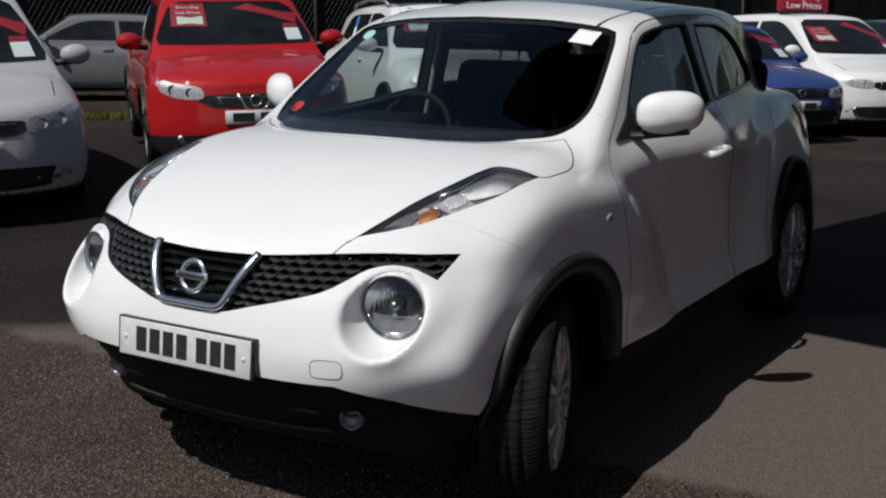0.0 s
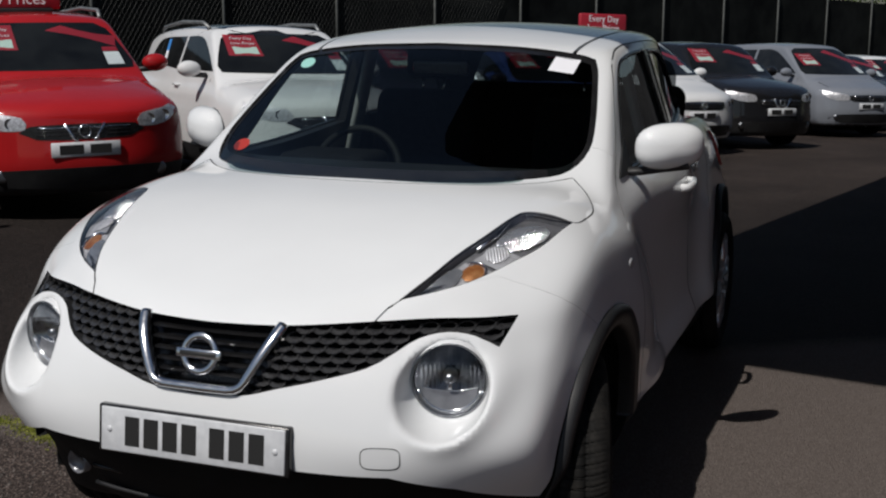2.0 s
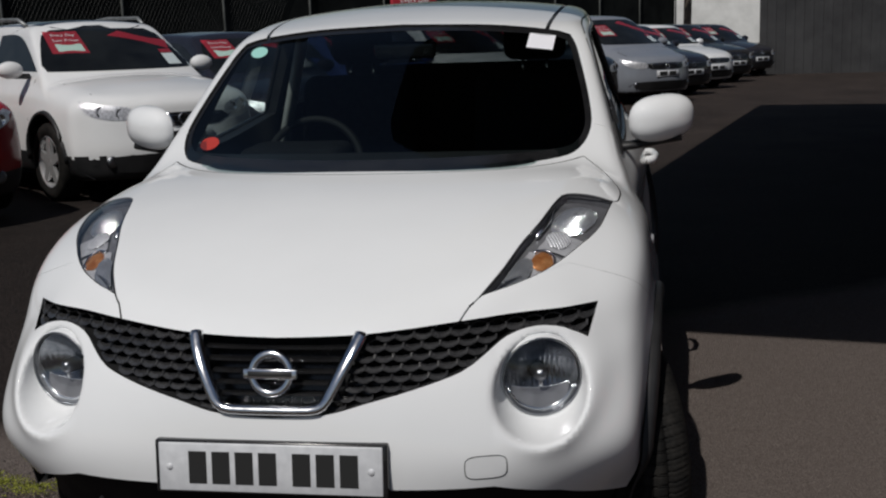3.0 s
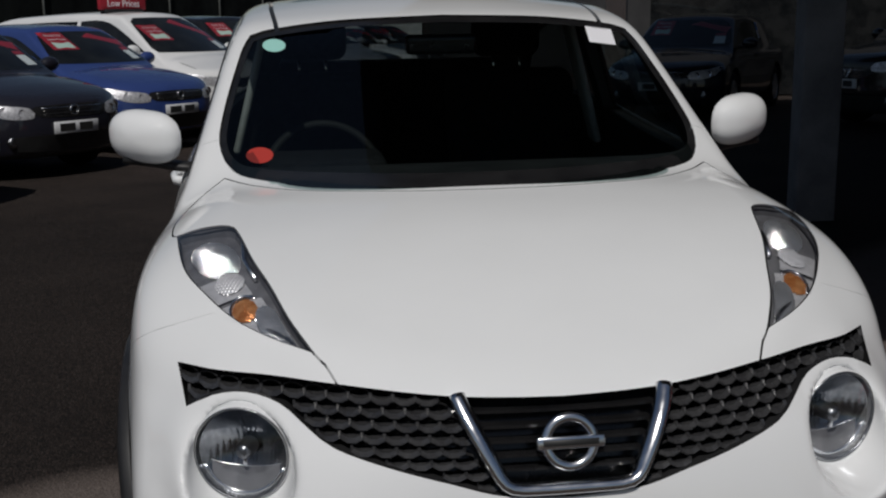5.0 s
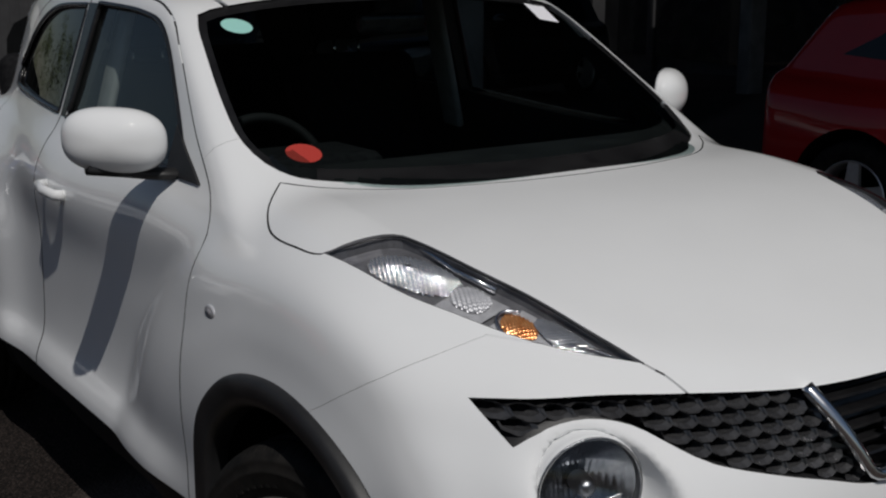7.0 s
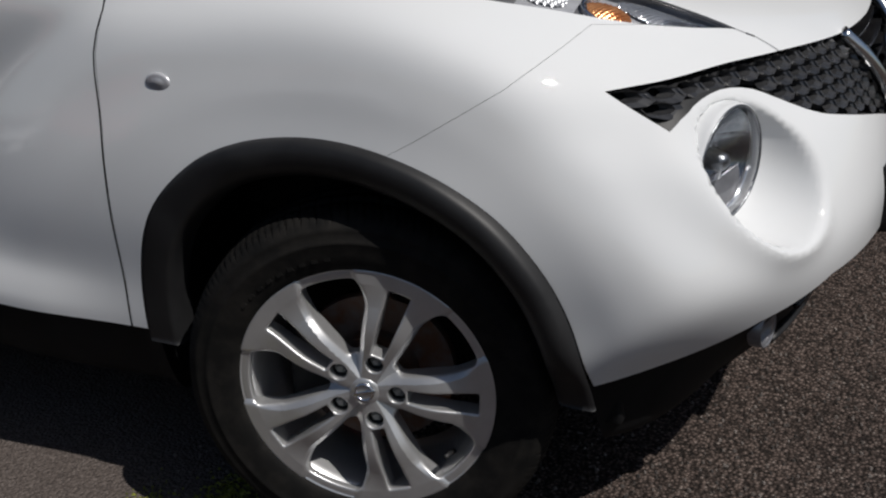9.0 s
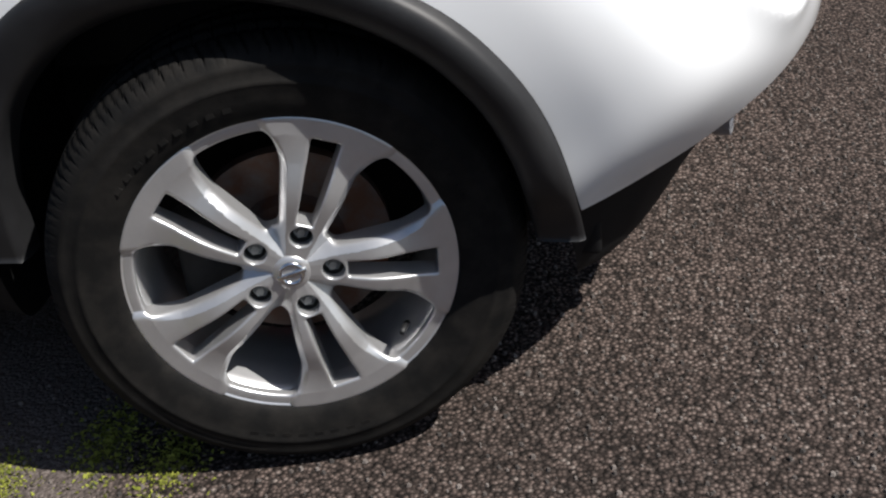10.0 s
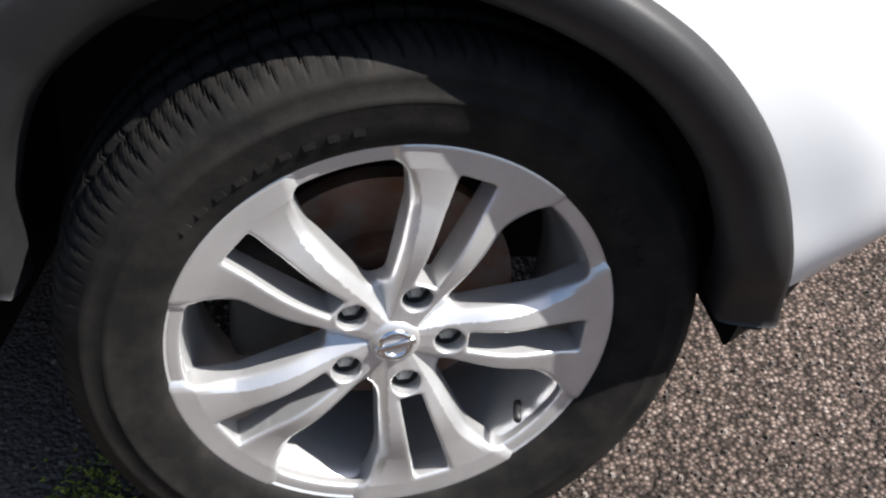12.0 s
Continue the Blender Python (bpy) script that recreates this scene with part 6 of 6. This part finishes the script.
def parked_car(kind, paint, label, x, y, turn, card=True, rails=False, plate=True, res=0.033, banner=True, sign=False, z=None, glass_roof=False):
    k = KINDS[kind]
    F = car_form(k)
    W, R, hood, nose, sb, st, L = k["W"], k["R"], k["hood"], k["nose"], k["sb"], k["st"], k["L"]
    slope_turn = math.degrees(math.atan(0.045)) if y > 5 else 0
    base = pose(x, y, ground_z(y) if z is None else z, 0, 0, turn)
    if y > 5:
        base = Matrix.Translation((x, y, ground_z(y))) @ pose(0, 0, 0, -slope_turn, 0, 0) @ pose(0, 0, 0, 0, 0, turn)
    car = thing("parked_car", label, "car", "parked cars for sale", m=base)
    v, f = surface_of(F, (-1.0, -0.1, 0.1), (1.0, L + 0.1, R + 0.1), res)
    hull = mesh_of("body", v, f)
    for yy in (k["fa"], k["ra"]):
        arch = [(yy + (k["wr"] + 0.055) * math.cos(t), k["wr"] + 0.01 + (k["wr"] + 0.055) * math.sin(t)) for t in np.linspace(0, math.pi, 22)] + [(yy - k["wr"] - 0.05, 0.0), (yy + k["wr"] + 0.05, 0.0)]
        for s in (1, -1):
            hull = carve(hull, prism(arch, "side", *sorted((s * 0.55, s * 1.1))))
    polished(hull, F, 0.008)
    hull.materials.clear()
    hull.materials.append(paint)
    hull.materials.append(WELL_SHADE)
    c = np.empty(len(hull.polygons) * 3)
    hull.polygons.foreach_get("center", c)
    # faces cut into the hull get the near-black that paints in shade
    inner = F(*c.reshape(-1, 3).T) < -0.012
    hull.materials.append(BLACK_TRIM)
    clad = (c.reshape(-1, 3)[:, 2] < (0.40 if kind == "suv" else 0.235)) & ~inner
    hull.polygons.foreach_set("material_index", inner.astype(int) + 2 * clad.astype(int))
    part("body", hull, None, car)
    if kind == "suv":
        # black trims round the wheel openings
        for yy in (k["fa"], k["ra"]):
            for s in (1, -1):
                for_arch = [(yy + (k["wr"] + 0.075) * math.cos(t), k["wr"] + 0.01 + (k["wr"] + 0.075) * math.sin(t)) for t in np.linspace(0, math.pi, 24)]
                line = onto(F, np.array(for_arch), "side", s)
                part("arch_trim", smooth(mesh_of("arch_trim", *tube(line, 0.028, 8, False, 0.8))), BLACK_TRIM, car)
        # bright V bars either side of the badge
        for s in (1, -1):
            line = onto(F, np.array([(s * 0.15, k["gz"] + 0.05), (s * 0.085, k["gz"] - 0.065), (s * 0.06, k["gz"] - 0.072)]), "front", start=-0.5) - (0, 0.010, 0)
            part("grille_vee", smooth(mesh_of("grille_vee", *tube(line, 0.011, 8))), CHROME, car)
    if glass_roof:
        gr_o = curve_through([(-0.52, st + 0.02), (0.52, st + 0.02), (0.53, L - 1.0), (-0.53, L - 1.0)], 0.12)
        part("glass_roof", crisp(mesh_of("glass_roof", *slab(F, gr_o, "top", 1, -0.004, 0.01, 0.15)), 40), DARK_GLASS, car, "black glass roof panel")

    def patch(name, outline, axis, s, mat, d0=-0.003, d1=0.01, parent=car, lab="", step=0.12):
        me = mesh_of(name, *slab(F, outline, axis, s, d0, d1, step))
        return part(name, crisp(me, 40), mat, parent, lab)

    hw = W - 0.13 - 0.34 * (R - 0.12 - hood)
    ws = curve_through([(-(W - 0.20), hood + 0.045), (W - 0.20, hood + 0.045), (W - 0.185, hood + 0.10), (hw - 0.06, R - 0.155), (hw - 0.16, R - 0.105), (-(hw - 0.16), R - 0.105), (-(hw - 0.06), R - 0.155), (-(W - 0.185), hood + 0.10)], 0.08)
    # opaque dark sheet on the hull as painted cabin shade; glass goes over it
    screen = patch("windscreen", ws, "front", 1, CABIN_SHADE)
    pane = part("glass", smooth(mesh_of("glass", *sheet(F, ws, "front", 1, -0.026, 0.12))), WINDSCREEN_GLASS, screen)
    pane.visible_shadow = False
    for s in (1, -1):
        zt = R - 0.135
        y_front = sb + (st - sb) * 0.34
        fw = curve_through([(y_front + 0.05, hood + 0.05, 0), (st + 0.12, zt - 0.03), (st + 0.65, zt, 0), (st + 0.68, hood + 0.055, 0)], 0.1)
        rw = curve_through([(st + 0.75, hood + 0.055, 0), (st + 0.72, zt, 0), (L - 0.95, zt - 0.02), (L - 0.55 - k["rake"] * 0.25, zt - 0.14), (L - 0.52, hood + 0.12, 0)], 0.1)
        patch("side_window", fw, "side", s, DARK_GLASS)
        w2 = patch("side_window", rw, "side", s, DARK_GLASS)
        lab = [(L - 1.35, hood + 0.12), (L - 1.25, hood + 0.12), (L - 1.22, hood + 0.36), (L - 1.32, hood + 0.36)]
        lo, hi = [lab[0], lab[1], (L - 1.235, hood + 0.24), (L - 1.335, hood + 0.24)], [(L - 1.335, hood + 0.24), (L - 1.235, hood + 0.24), lab[2], lab[3]]
        if card:
            patch("window_label", lo, "side", s, PAPER, -0.005, 0.0, w2)
            patch("window_label", hi, "side", s, CARD_BLUE, -0.005, 0.0, w2)
        zl = nose - 0.13
        lamp = curve_through([(s * 0.43, zl - 0.055), (s * 0.60, zl - 0.065), (s * 0.755, zl - 0.01), (s * 0.80, zl + 0.10), (s * 0.66, zl + 0.065), (s * 0.45, zl + 0.03)], 0.04)
        hl = patch("headlamp", lamp, "front", 1, LAMP_HOUSING, -0.004, 0.02, step=0.03)
        for px, pz, rr in ((0.53, zl - 0.012, 0.040), (0.665, zl + 0.008, 0.043)):
            p = onto(F, np.array([(s * px, pz)]), "front", start=-0.5)[0]
            part("reflector", mesh_of("reflector", *bowl(rr, rr, 0.012, 12, 4)), REFLECTOR, hl, "", Matrix.Translation(p + np.array((0, -0.006, 0))) @ pose(0, 0, 0, 90, 0, 0))
        p = onto(F, np.array([(s * 0.60, 0.36)]), "front", start=-0.5)[0]
        vv, ff = lathe([(0, 0.004), (0.035, 0.008), (0.05, 0.0), (0.055, -0.03)], 20)
        part("fog_lamp", smooth(mesh_of("fog_lamp", vv, ff)), LAMP_BOWL, car, "", Matrix.Translation(p) @ pose(0, 0, 0, 90, 0, 0))
        # door mirror
        my, mz, mx = sb + 0.42, hood + 0.07, W + 0.05

        def shell_m(xx, yy, zz):
            q = np.sqrt(((s * xx - mx) / 0.115)**2 + ((yy - my) / 0.075)**2 + ((zz - mz) / 0.078)**2)
            return smax((q - 1) * 0.08, yy - my - 0.04, 0.02)

        vv, ff = surface_of(shell_m, (s * mx - 0.15, my - 0.12, mz - 0.12), (s * mx + 0.15, my + 0.1, mz + 0.12), 0.022)
        mir = part("door_mirror", smooth(mesh_of("door_mirror", vv, ff)), paint, car)
        part("mirror_foot", smooth(mesh_of("mirror_foot", *tube([(s * (W - 0.12), my, mz - 0.06), (s * mx, my, mz - 0.05)], 0.025, 8))), BLACK_TRIM, mir)
        hv = onto(F, np.array([(st + 0.45, hood - 0.10), (st + 0.62, hood - 0.095)]), "side", s)
        part("door_handle", smooth(mesh_of("door_handle", *tube([hv[0], hv[0] + (s * 0.03, 0.02, 0), hv[1] + (s * 0.03, -0.02, 0), hv[1]], 0.012, 8))), paint, car)
        seam = onto(F, np.array([(sb + 0.32, 0.32), (sb + 0.30, 0.7), (sb + 0.30, hood - 0.02)]), "side", s)
        part("door_gap", mesh_of("door_gap", *tube(seam, 0.003, 5)), WELL_SHADE, car)
        seam = onto(F, np.array([(st + 0.70, 0.32), (st + 0.71, 0.7), (st + 0.71, hood + 0.05)]), "side", s)
        part("door_gap", mesh_of("door_gap", *tube(seam, 0.003, 5)), WELL_SHADE, car)
        tyre, rim = SIMPLE[k["wr"]]
        for yy in (k["fa"], k["ra"]):
            fw_ = Vector((0, -1 if s < 0 else 1, 0))
            mm = Matrix((fw_, Vector((0, 0, 1)), fw_.cross(Vector((0, 0, 1))))).transposed().to_4x4()
            mm.translation = (s * (W - 0.035), yy, k["wr"])
            wh = part("wheel", rim, ALLOY, car, "", mm)
            part("tyre", tyre, RUBBER, wh)
        if rails:
            q = [(s * 0.58, st + 0.15, R - 0.06), (s * 0.60, st + 0.3, R + 0.0), (s * 0.60, st + 1.0, R + 0.015), (s * 0.57, L - 0.85, R - 0.03), (s * 0.55, L - 0.7, R - 0.10)]
            part("roof_rail", smooth(mesh_of("roof_rail", *tube(q, 0.018, 8))), STEEL, car)
        hv = onto(F, np.array([(s * 0.60, 0.05 + 0.10), (s * 0.66, 0.35), (s * 0.68, sb - 0.12)]), "top", start=1.4)
        part("bonnet_gap", mesh_of("bonnet_gap", *tube(hv, 0.003, 5)), WELL_SHADE, car)
    zl = k["gz"]
    gr = patch("grille", curve_through([(-0.40, zl + 0.035), (0.40, zl + 0.035), (0.36, zl - 0.06), (-0.36, zl - 0.06)], 0.05), "front", 1, GLOSS_BLACK, -0.004, 0.01, step=0.04)
    for q in (-0.035, -0.005, 0.02):
        line = onto(F, np.array([(u, zl + q) for u in np.linspace(-0.35, 0.35, 9)]), "front", start=-0.5) - (0, 0.004, 0)
        part("grille_bar", smooth(mesh_of("grille_bar", *tube(line, 0.005, 6))), CHROME if q == 0.02 else GLOSS_BLACK, gr)
    p = onto(F, np.array([(0, zl - 0.008)]), "front", start=-0.5)[0]
    vv, ff = lathe([(0.045 + 0.008 * math.cos(t), 0.008 * math.sin(t)) for t in np.linspace(0, 2 * math.pi, 9)[:-1]], 28, True)
    part("badge", smooth(mesh_of("badge", vv, ff)), CHROME, gr, "", Matrix.Translation(p - np.array((0, 0.008, 0))) @ pose(0, 0, 0, 90, 0, 0))
    patch("lower_intake", curve_through([(-0.62, 0.40), (0.62, 0.40), (0.55, 0.27), (-0.55, 0.27)], 0.06), "front", 1, BLACK_TRIM, -0.004, 0.01)
    patch("lower_lip", [(-0.78, 0.255), (0.78, 0.255), (0.72, 0.215), (-0.72, 0.215)], "front", 1, BLACK_TRIM, -0.012, 0.02)
    if plate:
        p = onto(F, np.array([(0, k["pz"])]), "front", start=-0.5)[0]
        pl = part("number_plate", box_bm(-0.26, 0.26, -0.0555, 0.0555, -0.005, 0.012, 0.004, 1), PLATE_WHITE, car, "", Matrix.Translation(p) @ pose(0, 0, 0, 90, 0, 0))
        part("plate_bar", box_bm(-0.20, -0.02, -0.036, 0.036, 0.0115, 0.0135), PLATE_BLACK, pl)
        part("plate_bar", box_bm(0.03, 0.19, -0.036, 0.036, 0.0115, 0.0135), PLATE_BLACK, pl)
    if card:
        zc = hood + 0.20
        cx = -(W - 0.50)
        cp = patch("price_card", [(cx - 0.17, zc), (cx + 0.15, zc), (cx + 0.145, zc + 0.20), (cx - 0.15, zc + 0.20)], "front", 1, CARD_RED, -0.008, -0.003, screen, "red price card in the windscreen", step=0.03)
        patch("price_panel", [(cx - 0.11, zc + 0.018), (cx + 0.12, zc + 0.018), (cx + 0.12, zc + 0.085), (cx - 0.11, zc + 0.085)], "front", 1, PRICE_GREEN, -0.010, -0.0085, cp, step=0.03)
        # the words above the price, on two lines
        for words, dz in (("Every Day", 0.165), ("Low Prices", 0.118)):
            p = onto(F, np.array([(cx, zc + dz)]), "front", start=-0.5)[0]
            g = slope(F, p[None])[0]
            yaw, tilt = math.degrees(math.atan2(g[0], -g[1])), 90 - math.degrees(math.atan2(g[2], math.hypot(g[0], g[1])))
            lettering(words, 0.052, PAPER, cp, Matrix.Translation(p + np.array((0, -0.019, 0))) @ pose(0, 0, 0, 0, 0, yaw) @ pose(0, 0, 0, tilt, 0, 0), 0.0005)
        patch("info_sheet", [(W - 0.42, hood + 0.075), (W - 0.27, hood + 0.075), (W - 0.29, hood + 0.175), (W - 0.43, hood + 0.175)], "front", 1, PAPER, -0.008, -0.003, screen, step=0.03)
        patch("info_strip", [(W - 0.43, hood + 0.18), (W - 0.29, hood + 0.18), (W - 0.30, hood + 0.215), (W - 0.43, hood + 0.215)], "front", 1, CARD_RED, -0.008, -0.003, screen, step=0.03)
    if banner:
        b0 = [(0.02, R - 0.165), (0.16, R - 0.125), (W - 0.27, hood + 0.30), (W - 0.30, hood + 0.22)]
        patch("banner", b0, "front", 1, CARD_RED, -0.007, -0.003, screen, "red slanted banner strip", step=0.03)
    if sign:
        sg = thing("roof_sign", "red price sign standing on a car roof", "sign", "roof signs", m=base @ pose(-0.15, st + 0.35, R - 0.02))
        part("sign_board", box_bm(-0.43, 0.43, -0.03, 0.03, 0.03, 0.32, 0.02), CARD_RED, sg)
        part("sign_foot", box_bm(-0.35, 0.35, -0.06, 0.06, -0.02, 0.04, 0.01), BLACK_TRIM, sg)
        for words, dz in (("Every Day", 0.245), ("Low Prices", 0.115)):
            lettering(words, 0.135, PAPER, sg, pose(0, -0.032, dz, 90, 0, 0), 0.002)
    return car


parked_car("suv", PAINTS["red"], "red crossover car with price card in windscreen", -4.2, 4.45, 49, rails=True, res=0.028, sign=True)
parked_car("mpv", PAINTS["silver"], "silver people carrier parked beside red car", -4.4, 1.74, 58, res=0.028)
parked_car("suv", PAINTS["white"], "white crossover car with roof rails and black roof", -3.05, 6.5, 49, rails=True, res=0.03, glass_roof=True)
parked_car("hatch", PAINTS["grey"], "dark grey hatchback with price card", -2.4, 8.95, 50)
parked_car("hatch", PAINTS["blue"], "blue hatchback with red windscreen banner", -1.6, 11.3, 51)
parked_car("mpv", PAINTS["white"], "white people carrier with red roof sign", -0.85, 13.3, 52, sign=True)
parked_car("suv", PAINTS["black"], "black off-road car with chrome badge", 0.0, 15.1, 46)
parked_car("mpv", PAINTS["steel"], "blue-grey silver people carrier in the far row", 1.15, 18.9, 43)
parked_car("hatch", PAINTS["grey"], "dark hatchback behind a silver people carrier", 1.7, 21.4, 45, res=0.05)
parked_car("hatch", PAINTS["white"], "white hatchback in the far row", 2.3, 24.0, 45, res=0.05)
parked_car("hatch", PAINTS["black"], "black hatchback in the far row", 2.95, 27.0, 45, res=0.05)
parked_car("hatch", PAINTS["grey"], "dark hatchback at the end of the row", 3.8, 30.5, 45, res=0.05)
parked_car("hatch", PAINTS["pale"], "pale grey estate car beyond a grass strip", -15.2, 9.7, -42, card=False, banner=False, plate=False)
parked_car("hatch", PAINTS["grey"], "dark blue hatchback under the canopy", 4.6, 13.3, -35)
parked_car("suv", PAINTS["black"], "black off-road car beside a pillar", 6.3, 11.3, -75, card=False)
parked_car("hatch", PAINTS["red"], "red hatchback standing in sun beside the canopy", 4.75, -1.3, 4, card=False, banner=False)

bpy.data.scenes.remove(bench)
